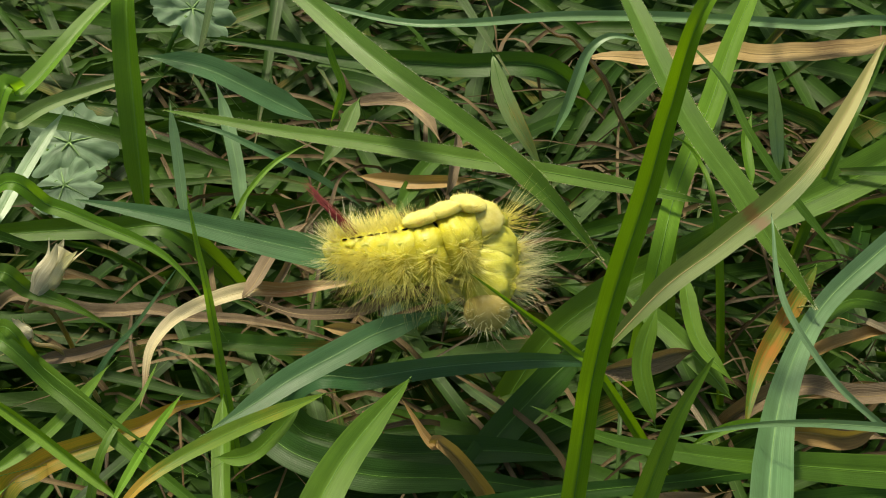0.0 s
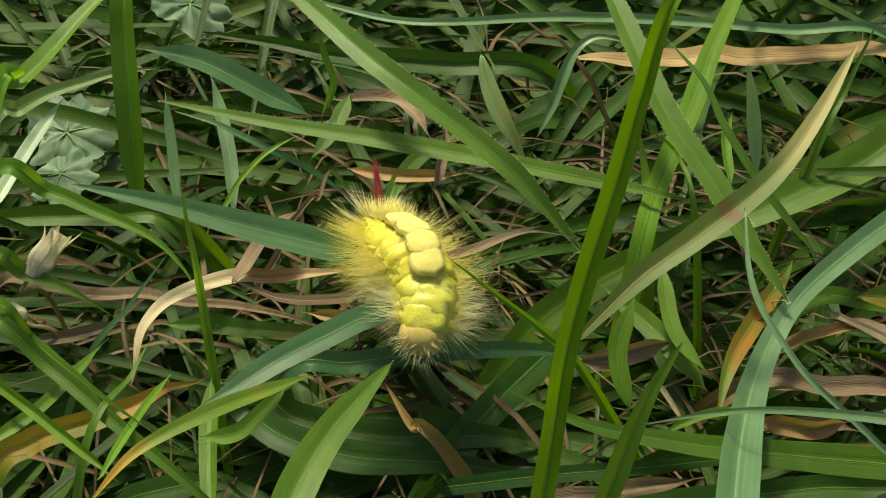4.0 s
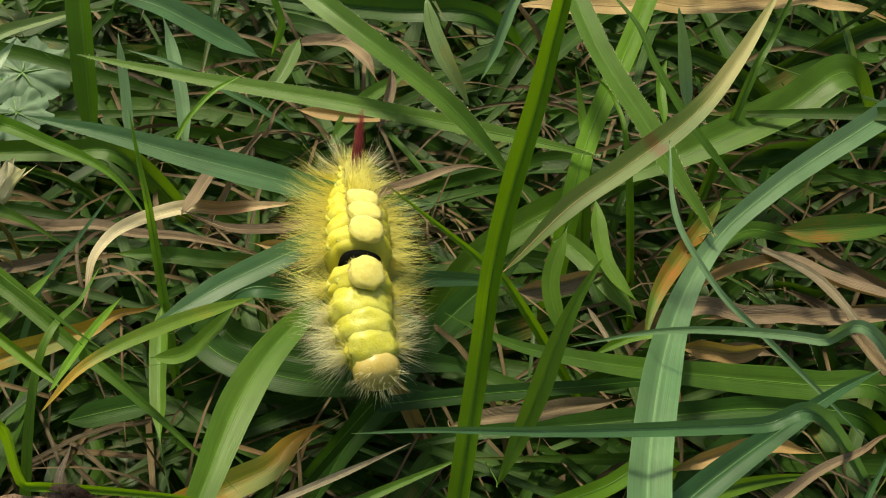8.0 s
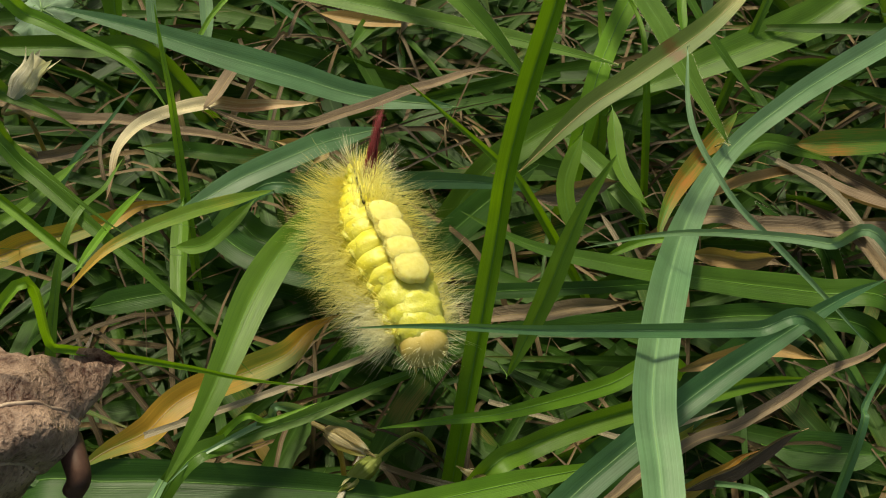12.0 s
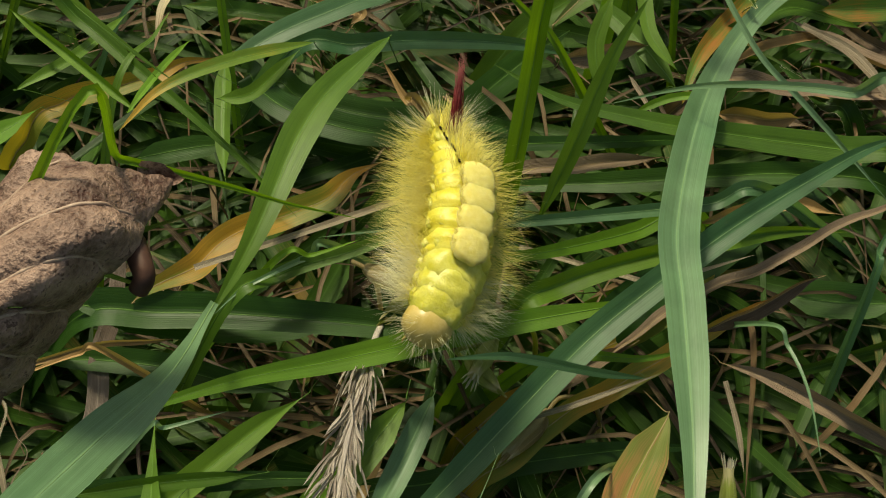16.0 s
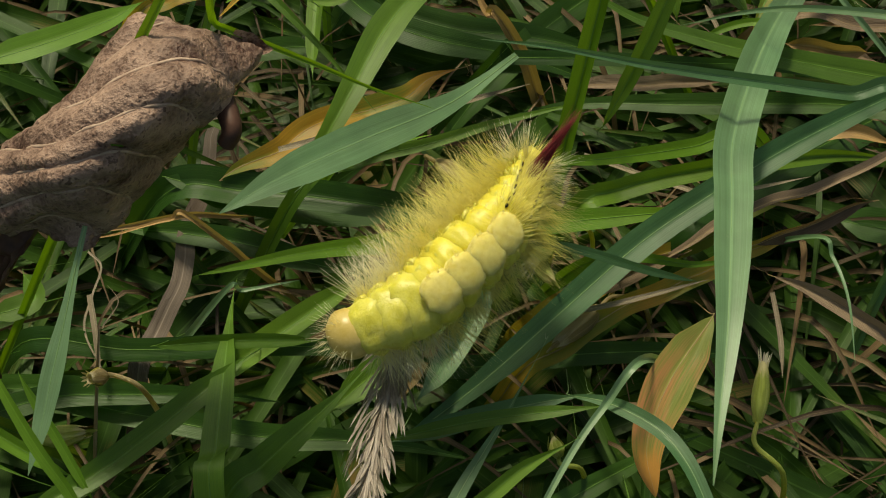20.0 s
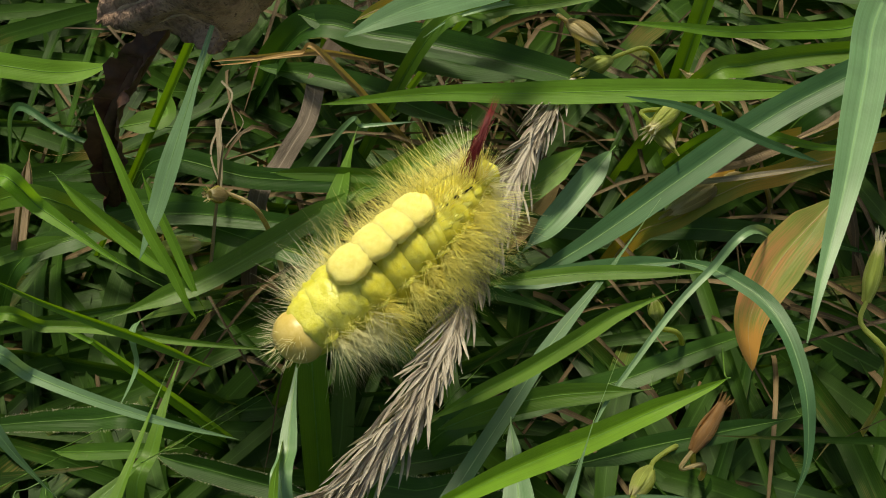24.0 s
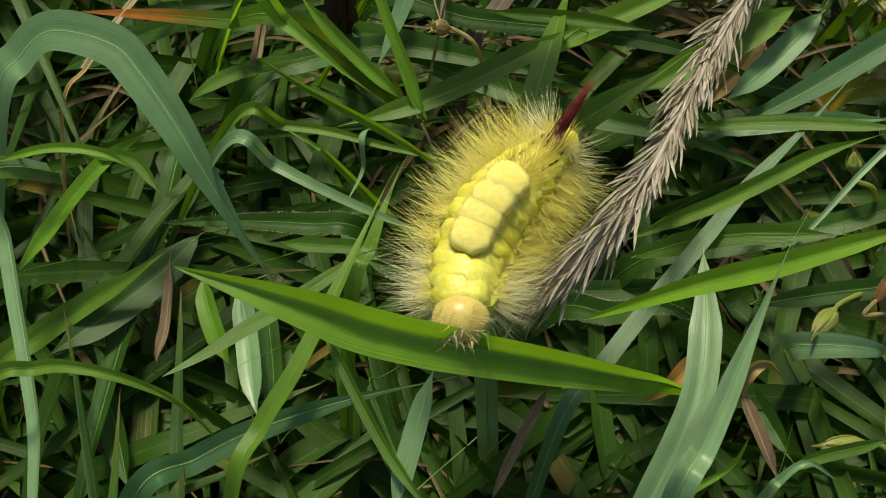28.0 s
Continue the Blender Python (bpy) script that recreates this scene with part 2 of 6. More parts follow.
def mesh_object(name, verts, faces, material, parent=None, uvs=None, smooth=True):
    me = bpy.data.meshes.new(name)
    me.from_pydata([tuple(v) for v in verts], [], faces)
    if uvs is not None:
        layer = me.uv_layers.new(name="UVMap")
        flat = np.asarray(uvs, dtype=np.float32)[[i for f in faces for i in f]]
        layer.data.foreach_set("uv", flat.ravel())
    if smooth:
        me.polygons.foreach_set("use_smooth", [True] * len(me.polygons))
    me.materials.append(material)
    me.update()
    ob = new(name, me)
    ob.parent = parent
    return ob


def part(name, bm, material, parent, label=""):
    me = bpy.data.meshes.new(name)
    bm.to_mesh(me)
    bm.free()
    me.polygons.foreach_set("use_smooth", [True] * len(me.polygons))
    me.materials.append(material)
    ob = new(name, me)
    ob.parent = parent
    return tagged(ob, label)


def spline(pts, per=6):
    """A smooth line through a few points."""
    p = np.asarray(pts, float)
    q = np.vstack([2 * p[0] - p[1], p, 2 * p[-1] - p[-2]])
    s = np.linspace(0, 1, per, endpoint=False)[:, None]
    rows = []
    for i in range(1, len(q) - 2):
        a, b, c, d = q[i - 1:i + 3]
        rows.append(0.5 * (2 * b + (c - a) * s + (2 * a - 5 * b + 4 * c - d) * s ** 2 + (3 * b - a - 3 * c + d) * s ** 3))
    rows.append(p[-1:])
    return np.vstack(rows)


def strip(line, width, tip="t", fold=0.25, twist=(0, 0), facing=(0.0, -0.5, 1.0), across=5, seed=0, arch=0.0, pinch=(0.0, 0.0)):
    """A leaf along a line: folded along its midrib, tapered, with an uneven edge. Returns verts, faces and uvs."""
    rng = random.Random(seed)
    n = len(line)
    tangent = np.gradient(line, axis=0)
    tangent /= np.linalg.norm(tangent, axis=1)[:, None] + 1e-12
    length = np.concatenate([[0], np.cumsum(np.linalg.norm(np.diff(line, axis=0), axis=1))])
    s = length / length[-1]
    up = np.asarray(facing, float)[None, :] - tangent * (tangent @ np.asarray(facing, float))[:, None]
    up /= np.linalg.norm(up, axis=1)[:, None] + 1e-9
    side = np.cross(tangent, up)
    turn = np.radians(twist[0] + (twist[1] - twist[0]) * s)[:, None]
    side, up = side * np.cos(turn) + up * np.sin(turn), up * np.cos(turn) - side * np.sin(turn)
    # w runs along the open part, between the ends that dive
    w = np.clip((s - pinch[0]) / (1 - pinch[0] - pinch[1]), 0, 1)
    if tip == "t":
        grow = np.minimum(1, 0.72 + 0.6 * w) * np.sqrt(np.clip(1 - np.clip((w - 0.42) / 0.58, 0, 1) ** 1.7, 0.0001, 1) ** 1.6)
    elif tip == "s":
        grow = np.interp(w, (0, 0.08, 0.2, 0.3, 0.42, 0.55, 0.7, 0.8, 0.9, 0.96, 1), (0.3, 0.3, 0.34, 0.62, 0.9, 1, 0.9, 0.68, 0.38, 0.17, 0.02))
    elif tip == "l":
        grow = np.interp(w, (0, 0.15, 0.3, 0.45, 0.65, 0.78, 0.88, 0.96, 1), (0.2, 0.3, 0.5, 0.8, 1, 0.88, 0.58, 0.22, 0.03))
    elif tip == "h":
        grow = np.interp(w, (0, 0.2, 0.33, 0.42, 0.5, 0.6, 0.72, 0.84, 0.93, 1), (0.8, 0.8, 0.64, 0.56, 0.7, 0.93, 1, 0.78, 0.4, 0.03))
    elif tip == "b":
        grow = np.sqrt(np.clip(1 - np.abs(2 * w - 1) ** 2.2, 0.0016, 1))
    else:
        grow = (0.84 + 0.16 * np.sin(math.pi * w)) * (1.08 - 0.15 * w) * np.clip(1 - np.clip((w - 0.66) / 0.34, 0, 1) ** 1.8, 0.02, 1)
    for cut, way in ((pinch[0], w), (pinch[1], 1 - w)):
        if cut:
            grow = grow * np.interp(way, (0, 0.05, 0.2), (0.04, 0.4, 1))
    p1, p2 = rng.random() * 6, rng.random() * 6
    grow = grow * (1 + 0.04 * np.sin(s * 9 + p1) + 0.03 * np.sin(s * 23 + p2))
    us = np.linspace(-1, 1, across)
    verts, uvs = [], []
    wave = 0.05 * np.sin(s * 11 + p2)
    for k, u in enumerate(us):
        lift = fold * (abs(u) - 0.5) + arch * (0.4 - u * u) + wave * u
        verts.append(line + side * (u * grow * width / 2)[:, None] + up * (lift * grow * width / 2)[:, None])
        uvs.append(np.stack([np.full(n, (u + 1) / 2), w], 1))
    v = np.stack(verts, 1).reshape(-1, 3)
    uv = np.stack(uvs, 1).reshape(-1, 2)
    f = [(i * across + k, i * across + k + 1, (i + 1) * across + k + 1, (i + 1) * across + k) for i in range(n - 1) for k in range(across - 1)]
    return v, f, uv


def tube(line, radii, sides=6):
    """A closed round rod along a line."""
    line = np.asarray(line, float)
    radii = np.broadcast_to(np.asarray(radii, float), (len(line),))
    tangent = np.gradient(line, axis=0)
    tangent /= np.linalg.norm(tangent, axis=1)[:, None] + 1e-12
    ref = np.array([0.31, 0.17, 0.93])
    a = np.cross(tangent, ref)
    a /= np.linalg.norm(a, axis=1)[:, None] + 1e-9
    b = np.cross(tangent, a)
    ang = np.arange(sides) * 2 * math.pi / sides
    v = (line[:, None] + radii[:, None, None] * (a[:, None] * np.cos(ang)[None, :, None] + b[:, None] * np.sin(ang)[None, :, None])).reshape(-1, 3)
    n = len(line)
    f = [(i * sides + k, i * sides + (k + 1) % sides, (i + 1) * sides + (k + 1) % sides, (i + 1) * sides + k) for i in range(n - 1) for k in range(sides)]
    f += [tuple(range(sides - 1, -1, -1)), tuple((n - 1) * sides + k for k in range(sides))]
    uv = np.stack(np.meshgrid(np.linspace(0, 1, n), ang / 6.2832, indexing="ij")[::-1], -1).reshape(-1, 2)
    return v, f, uv


def merge(pieces):
    vs, fs, us, base = [], [], [], 0
    for v, f, uv in pieces:
        vs.append(v)
        us.append(uv)
        fs += [tuple(i + base for i in q) for q in f]
        base += len(v)
    return np.vstack(vs), fs, np.vstack(us)


def blob(rx, ry, rz, rings=10, sides=16, bump=0.0, seed=0, power=2.0):
    """A rounded body, lumpy by bump, blunter as power rises."""
    noise_at = Vector((seed * 3.1, 1.7, seed))
    v = []
    for i in range(rings + 1):
        a = math.pi * i / rings
        for k in range(sides):
            b = 2 * math.pi * k / sides
            d = Vector((math.cos(a), math.sin(a) * math.cos(b), math.sin(a) * math.sin(b)))
            r = (abs(d.x) ** power + abs(d.y) ** power + abs(d.z) ** power) ** (-1 / power)
            r *= 1 + bump * noise.noise(d * 2.5 + noise_at)
            v.append((d.x * r * rx, d.y * r * ry, d.z * r * rz))
    f = [(i * sides + k, i * sides + (k + 1) % sides, (i + 1) * sides + (k + 1) % sides, (i + 1) * sides + k) for i in range(rings) for k in range(sides)]
    return np.array(v), f, np.zeros((len(v), 2))


def hair(root, tip, r, sag=0.0):
    """One tapering bristle."""
    root, tip = np.asarray(root, float), np.asarray(tip, float)
    mid = (root + tip) / 2 + np.array([0, 0, -sag])
    d = tip - root
    a = np.cross(d, (0.3, 0.5, 0.8))
    a /= np.linalg.norm(a) + 1e-9
    b = np.cross(d / (np.linalg.norm(d) + 1e-9), a)
    rows = []
    for c, q in ((root, r), (mid, r * 0.8)):
        rows += [c + q * a, c + q * (-0.5 * a + 0.866 * b), c + q * (-0.5 * a - 0.866 * b)]
    rows.append(tip)
    f = [(0, 1, 4, 3), (1, 2, 5, 4), (2, 0, 3, 5), (3, 4, 6), (4, 5, 6), (5, 3, 6)]
    return np.array(rows), f, np.zeros((7, 2))


# ---- ground ----
def build_ground():
    n = 60
    xs = np.concatenate([-np.geomspace(60, 0.25, 12), np.linspace(-0.22, 0.24, n), np.geomspace(0.27, 60, 12)])
    ys = np.concatenate([-np.geomspace(60, 0.22, 12), np.linspace(-0.19, 0.34, n), np.geomspace(0.38, 60, 12)])
    verts = [(x, y, -0.030 + 0.003 * noise.noise(Vector((x * 40, y * 40, 0))) * (abs(x) < 1 and abs(y) < 1)) for x in xs for y in ys]
    m = len(ys)
    faces = [(i * m + k, (i + 1) * m + k, (i + 1) * m + k + 1, i * m + k + 1) for i in range(len(xs) - 1) for k in range(m - 1)]
    ob = mesh_object("ground", verts, faces, SOIL)
    tagged(ob, "dark damp soil under dense meadow grass", "ground", kind="structure")


def random_blade(rng, x, y, low, high, length, width):
    a = rng.uniform(0, 2 * math.pi)
    if rng.random() < 0.45:
        a = rng.choice((0.35, 3.5, 2.5, 5.6)) + rng.uniform(-0.5, 0.5)
    L = rng.uniform(*length)
    d = np.array([math.cos(a), math.sin(a), 0])
    bend = np.array([-d[1], d[0], 0]) * rng.uniform(-0.1, 0.1) * L
    top = rng.uniform(low, high)
    p = [np.array([x, y, -29.0]), np.array([x, y, 0]) + d * L * 0.4 + bend + (0, 0, top),
         np.array([x, y, 0]) + d * L * 0.95 + (0, 0, max(-26, top - rng.uniform(1, 9)))]
    w = rng.uniform(*width)
    return strip(spline(p, 5) * MM, w * MM, "t", rng.uniform(0.1, 0.5), (rng.uniform(-40, 40), rng.uniform(-50, 50)), across=3, seed=rng.random())


def build_undergrowth():
    rng = random.Random(11)
    spots = [(rng.uniform(-120, 130), rng.uniform(-85, 225)) for _ in range(3300)]
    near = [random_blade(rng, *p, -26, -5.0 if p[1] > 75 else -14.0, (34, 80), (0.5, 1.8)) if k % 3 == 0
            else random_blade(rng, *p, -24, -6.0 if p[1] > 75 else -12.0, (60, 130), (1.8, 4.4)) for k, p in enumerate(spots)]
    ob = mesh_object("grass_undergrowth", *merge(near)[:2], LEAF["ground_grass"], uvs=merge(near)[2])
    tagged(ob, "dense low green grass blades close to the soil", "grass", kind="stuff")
    far = []
    while len(far) < 5200:
        reach, way = 130 + 620 * rng.random() ** 1.3, rng.uniform(0, 2 * math.pi)
        x, y = reach * math.cos(way), 60 + reach * math.sin(way)
        if -135 < x < 145 and -100 < y < 240:
            continue
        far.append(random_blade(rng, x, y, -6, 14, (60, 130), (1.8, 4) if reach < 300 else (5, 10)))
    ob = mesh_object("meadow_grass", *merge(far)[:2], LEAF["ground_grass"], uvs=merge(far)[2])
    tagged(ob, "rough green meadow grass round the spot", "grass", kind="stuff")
    dead = [random_blade(rng, rng.uniform(-120, 130), rng.uniform(-85, 225), -27, -14.0, (22, 70), (0.3, 1.3)) for _ in range(2600)]
    dead += [random_blade(rng, rng.uniform(-70, 100), rng.uniform(25, 180), -16, -3, (22, 65), (0.3, 1.1)) for _ in range(700)]
    ob = mesh_object("dead_thatch", *merge(dead)[:2], LEAF["thatch"], uvs=merge(dead)[2])
    tagged(ob, "dry brown dead grass matted between the blades", "dead grass", kind="stuff")


build_ground()
build_undergrowth()

# ---- the single blades, root first, millimetres ----
BLADE_LABELS = {
    "green": "mid-green grass blade lying across the others", "hairy": "green grass blade with fine hairs along its edges",
    "stem": "smooth fresh green grass shoot standing up", "bright": "bright yellow-green grass blade lit through",
    "blue": "bluish green ribbed grass blade lying low", "pale": "pale grey-green grass blade with a soft sheen",
    "dark": "low grass blade, its dark green standing in for shade", "yellow": "yellowing grass blade with a brown blotch",
    "yellowtip": "green grass blade with an orange dying tip", "orange": "orange-streaked withering grass blade",
    "spots": "green grass blade with rusty spots", "tan": "broad tan and orange withered grass blade",
    "drytan": "dry tan grass blade lying flat", "drycurl": "pale dry curled grass blade", "drybrown": "brown twisted dead grass blade",
    "drystraw": "grey-brown weathered straw stalk", "paletip": "pale green grass blade with a brown blotch", "redtip": "green grass blade with a red withered tip",
    "thin": "thin pale green grass blade", "drygreen": "narrow yellow-green drying grass blade", "straw": "thin pale dry straw lying loose",
    "ribbed": "pale green ribbed grass blade", "darkhairy": "dark green leaf with soft white hairs", "bluethin": "very thin bluish grass blade",
    "spindle": "broad pale green leaf hanging over the others", "front": "broad bright green leaf blade arching above the rest",
    "yellowgreen": "yellow-green grass blade with brown flecks",
}
BLADES = []
BLADE_NAMES = {k: "dry_leaf" for k in ("tan", "drytan", "drycurl", "drybrown", "orange")}
BLADE_NAMES["straw"] = BLADE_NAMES["drystraw"] = "straw"


DOWN = np.array([0.0, 0.58, -0.81])


def blade(kind, width, tip, *pts, twist=(0, 0), fold=None, ends=""):
    """One leaf along its points. ends: how the root and the far end go on, d down into the sward, s straight on."""
    seed = len(BLADES)
    rng = random.Random(seed * 7 + 3)
    pts = [np.array(p) for p in pts]
    # the hidden ends run down into the sward
    dives = [0.0, 0.0]
    for k, end in enumerate((0, -1) if tip == "n" else (0,) if tip in "tcs" else ()):
        if ends[k:k + 1] == "d":
            a = pts[end]
            deep = max(4, (a[2] + 24) / 0.81)
            dives[end] = deep
            more = [a + DOWN * min(5, deep / 2), a + DOWN * deep]
            pts = more[::-1] + pts if end == 0 else pts + more
            continue
        a, b = (pts[0], pts[1]) if end == 0 else (pts[-1], pts[-2])
        d = (a - b) * (1, 1, 0)
        d = d / (np.linalg.norm(d) + 1e-6)
        if end == 0:
            q = a + d * max(8, 0.7 * (a[2] + 17))
            q[2] = min(a[2] - 4, -25)
            pts = [q] + pts
        else:
            slope = np.clip((a[2] - b[2]) / (np.linalg.norm((a - b)[:2]) + 1e-6), -0.5, 0.5)
            pts = pts + [a + d * 9 + (0, 0, 9 * slope - 1.2), a + d * 19 + (0, 0, 15 * slope - 5)]
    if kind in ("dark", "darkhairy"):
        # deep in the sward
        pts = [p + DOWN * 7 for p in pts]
    base = pts[0]
    line = spline([np.array(p) - base for p in pts], 9) * MM
    if fold is None:
        fold = {"stem": 0.75, "spindle": 0.3, "front": 0.45, "drybrown": 0.95, "drytan": 0.8, "drycurl": 0.7}.get(kind, rng.uniform(0.2, 0.6))
    if twist == (0, 0):
        turn = 65 if kind in ("drybrown", "drytan", "drycurl") else 18
        twist = (rng.uniform(-turn, turn), rng.uniform(-turn, turn))
    if kind in BLADE_NAMES and kind not in ("tan", "straw"):
        # dry leaves shrivel unevenly
        line = line + np.array([[noise.noise(Vector(p) * 130 + Vector((seed, k, 0))) for k in (0, 5, 9)] for p in line]) * width * 0.35 * MM
    arch = 0.25 if kind in ("drycurl", "drybrown") else rng.uniform(0, 0.15)
    whole = sum(np.linalg.norm(b - a) for a, b in zip(pts, pts[1:]))
    v, f, uv = strip(line, width * MM, tip, fold, twist, across=7, seed=seed, arch=arch, pinch=[d / whole for d in dives])
    ob = mesh_object(BLADE_NAMES.get(kind, "grass_leaf"), v, f, LEAF[kind], uvs=uv)
    ob.location = base * MM
    tagged(ob, BLADE_LABELS[kind], "straw" if kind in ("straw", "drystraw") else "dry leaf" if kind in BLADE_NAMES else "grass leaf", "grass leaves round the caterpillar")
    if kind in ("hairy", "darkhairy"):
        across, rows = 7, []
        for i in range(0, len(line) - 1):
            for k in range(12):
                a = rng.random()
                for j, sgn in ((0, 1), (across - 1, -1)):
                    p = v[i * across + j] * (1 - a) + v[(i + 1) * across + j] * a
                    out = v[i * across + j] - v[i * across + 3]
                    out = out / (np.linalg.norm(out) + 1e-9)
                    tipto = p + out * rng.uniform(0.08, 0.26) * MM + np.array([rng.gauss(0, 1), rng.gauss(0, 1), rng.gauss(0, 1)]) * 0.13 * MM
                    rows.append(hair(p, tipto, 0.012 * MM))
        mesh_object("hair_fringe", *merge(rows)[:2], SETA_PALE, ob)
    if width > 1.5 and kind not in ("straw", "drystraw"):
        # the midrib stands a little proud
        mid = v.reshape(-1, 7, 3)[:, 3]
        mesh_object("midrib", *tube(mid, np.linspace(min(0.11, 0.035 * width), 0.02, len(mid)) * MM, 5)[:2], MIDRIB.get(kind, MIDRIB["green"]), ob)
    BLADES.append(ob)
    return ob


SLIDING_BLADE = blade("hairy", 3.4, "t", (34.7, 125.5, 12.5), (15.9, 127.6, 15.9), (1.0, 129.6, 17.8), (-17.8, 132.6, 19.3), (-33.0, 135.5, 19.7), (-52.6, 140.3, 20.1), ends="d")
blade("hairy", 3.8, "n", (22.4, 121.5, 9.0), (13.6, 126.2, 18.7), (5.8, 130.7, 24.0), (-4.6, 138.0, 27.9), (-13.2, 145.8, 29.6), (-24.2, 159.0, 30.6), ends="ds")
blade("stem", 2.8, "n", (13.4, 69.0, 26.9), (14.7, 74.7, 41.2), (16.4, 78.4, 51.9), (19.0, 82.0, 64.4), (20.5, 84.2, 73.9), (22.6, 85.8, 84.8), ends="ss")
blade("hairy", 3.9, "n", (52.7, 109.3, 11.8), (46.8, 117.4, 17.1), (42.5, 124.7, 20.8), (36.6, 134.6, 24.6), (32.9, 144.0, 27.6), (28.7, 157.3, 31.1), ends="ds")
blade("bright", 3.8, "n", (31.7, 120.6, 7.8), (36.0, 134.0, 11.7), (42.6, 148.5, 15.6), (47.2, 160.0, 18.2), (53.5, 173.9, 20.8))
blade("yellow", 3.8, "t", (18.7, 92.5, 22.6), (27.4, 99.5, 27.9), (35.7, 105.0, 30.6), (46.4, 113.3, 33.4), (53.7, 122.2, 36.2), (62.2, 135.7, 39.9), ends="d")
blade("green", 5.2, "n", (-1.9, 98.8, -23.4), (5.1, 105.5, -15.6), (14.0, 115.3, -6.2), (23.4, 121.3, -1.4), (34.2, 126.5, 1.4), (45.6, 131.9, 3.3), (61.8, 139.7, 4.9), (74.1, 147.1, 6.1), ends="ss")
blade("spindle", 5.9, "h", (118.0, 160.0, 14.0), (85.4, 134.6, 13.4), (73.6, 126.3, 12.2), (64.7, 119.6, 11.1), (54.7, 110.5, 9.4), (46.3, 96.0, 11.3), (39.8, 77.7, 16.9), (34.7, 56.3, 22.9), (33.9, 42.6, 26.3), (33.3, 30.8, 28.9), (32.7, 20.5, 30.6), (31.8, 8.8, 31.0), (31.5, 1.4, 29.8), twist=(5, 5))
blade("pale", 1.8, "t", (66.6, 72.7, 29.9), (58.6, 75.9, 28.6), (52.1, 78.5, 26.5), (43.8, 81.8, 22.6), (36.8, 84.2, 18.2), (27.9, 86.8, 11.1), ends="s")
blade("green", 4.5, "t", (76.6, 82.1, 5.8), (64.7, 83.2, 7.1), (52.8, 83.7, 8.1), (40.8, 84.1, 9.5), (32.0, 84.5, 10.9), (20.4, 85.5, 13.3), (9.8, 88.2, 17.4), ends="s")
blade("green", 2.9, "t", (16.9, 63.1, 13.1), (19.6, 66.4, 20.3), (21.5, 68.9, 25.9), (23.5, 72.1, 32.6), (25.4, 74.5, 37.7), (28.4, 77.2, 43.4), ends="d")
blade("stem", 1.6, "t", (21.1, 93.2, 13.6), (15.5, 95.3, 20.2), (7.3, 95.9, 29.3), (1.3, 96.2, 35.8))
blade("blue", 3.5, "n", (-2.6, 104.1, 17.2), (-10.1, 99.6, 19.1), (-15.5, 95.6, 19.8), (-22.0, 90.9, 20.1), (-26.7, 87.1, 19.8), (-32.7, 82.9, 19.3), ends="dd")
blade("yellowtip", 2.2, "t", (-17.6, 88.2, 20.4), (-23.5, 82.6, 24.1), (-28.1, 78.6, 26.2), (-33.5, 74.1, 27.5), (-37.4, 70.6, 27.3), (-41.4, 65.9, 25.2), ends="d")
blade("green", 4.8, "t", (-6.6, 91.5, 18.5), (-13.5, 78.7, 21.8), (-17.2, 68.9, 22.9), (-19.9, 57.8, 22.6), (-22.2, 50.1, 21.4), (-26.0, 41.9, 18.6), ends="d")
blade("drycurl", 2.7, "t", (-14.3, 116.7, 9.0), (-23.3, 113.6, 10.9), (-30.2, 111.9, 13.4), (-38.1, 107.1, 14.7), (-42.8, 101.2, 14.6), (-43.5, 91.6, 12.9), ends="d", twist=(15,-25))
blade("drybrown", 1.8, "n", (-30.9, 108.9, 15.5), (-24.0, 105.7, 15.9), (-14.7, 104.5, 17.1), (-8.4, 106.3, 18.5), (-2.0, 108.8, 19.2), (4.2, 112.1, 19.4), (13.2, 117.0, 18.0), (20.4, 119.0, 14.4), ends="dd", twist=(-10,40), fold=0.7)
blade("drybrown", 3.0, "c", (-31.6, 109.3, 14.3), (-30.0, 111.8, 15.6), (-28.5, 113.9, 16.3), (-26.5, 116.6, 17.0), (-24.6, 118.7, 17.1), (-22.2, 121.4, 17.0), ends="d", twist=(5,30), fold=0.6)
blade("blue", 4.7, "t", (8.1, 112.3, 14.2), (-6.2, 111.7, 16.5), (-17.1, 112.6, 19.6), (-30.4, 113.5, 23.5), (-40.7, 114.3, 26.7), (-53.3, 114.5, 30.3), ends="d")
blade("bright", 2.5, "n", (-68.5, 121.1, 24.5), (-59.4, 119.9, 23.3), (-52.4, 117.8, 21.5), (-43.9, 114.8, 19.1), (-38.5, 110.8, 15.9), (-33.6, 104.5, 11.0), ends="sd")
blade("bright", 1.7, "t", (-35.0, 104.4, 11.7), (-35.6, 107.9, 19.5), (-36.5, 111.1, 24.7), (-37.5, 115.4, 31.2))
blade("paletip", 3.4, "t", (-76.4, 141.0, 15.1), (-71.2, 144.7, 17.7), (-66.6, 147.4, 18.9), (-60.4, 150.3, 19.2), (-55.4, 152.8, 19.0), (-49.2, 155.6, 17.7), ends="s")
blade("blue", 5.1, "n", (-24.6, 157.0, 5.6), (-30.8, 157.9, 9.2), (-35.7, 158.8, 11.9), (-42.0, 160.2, 14.9), (-47.3, 160.8, 16.4), (-54.2, 161.1, 17.4), ends="dd")
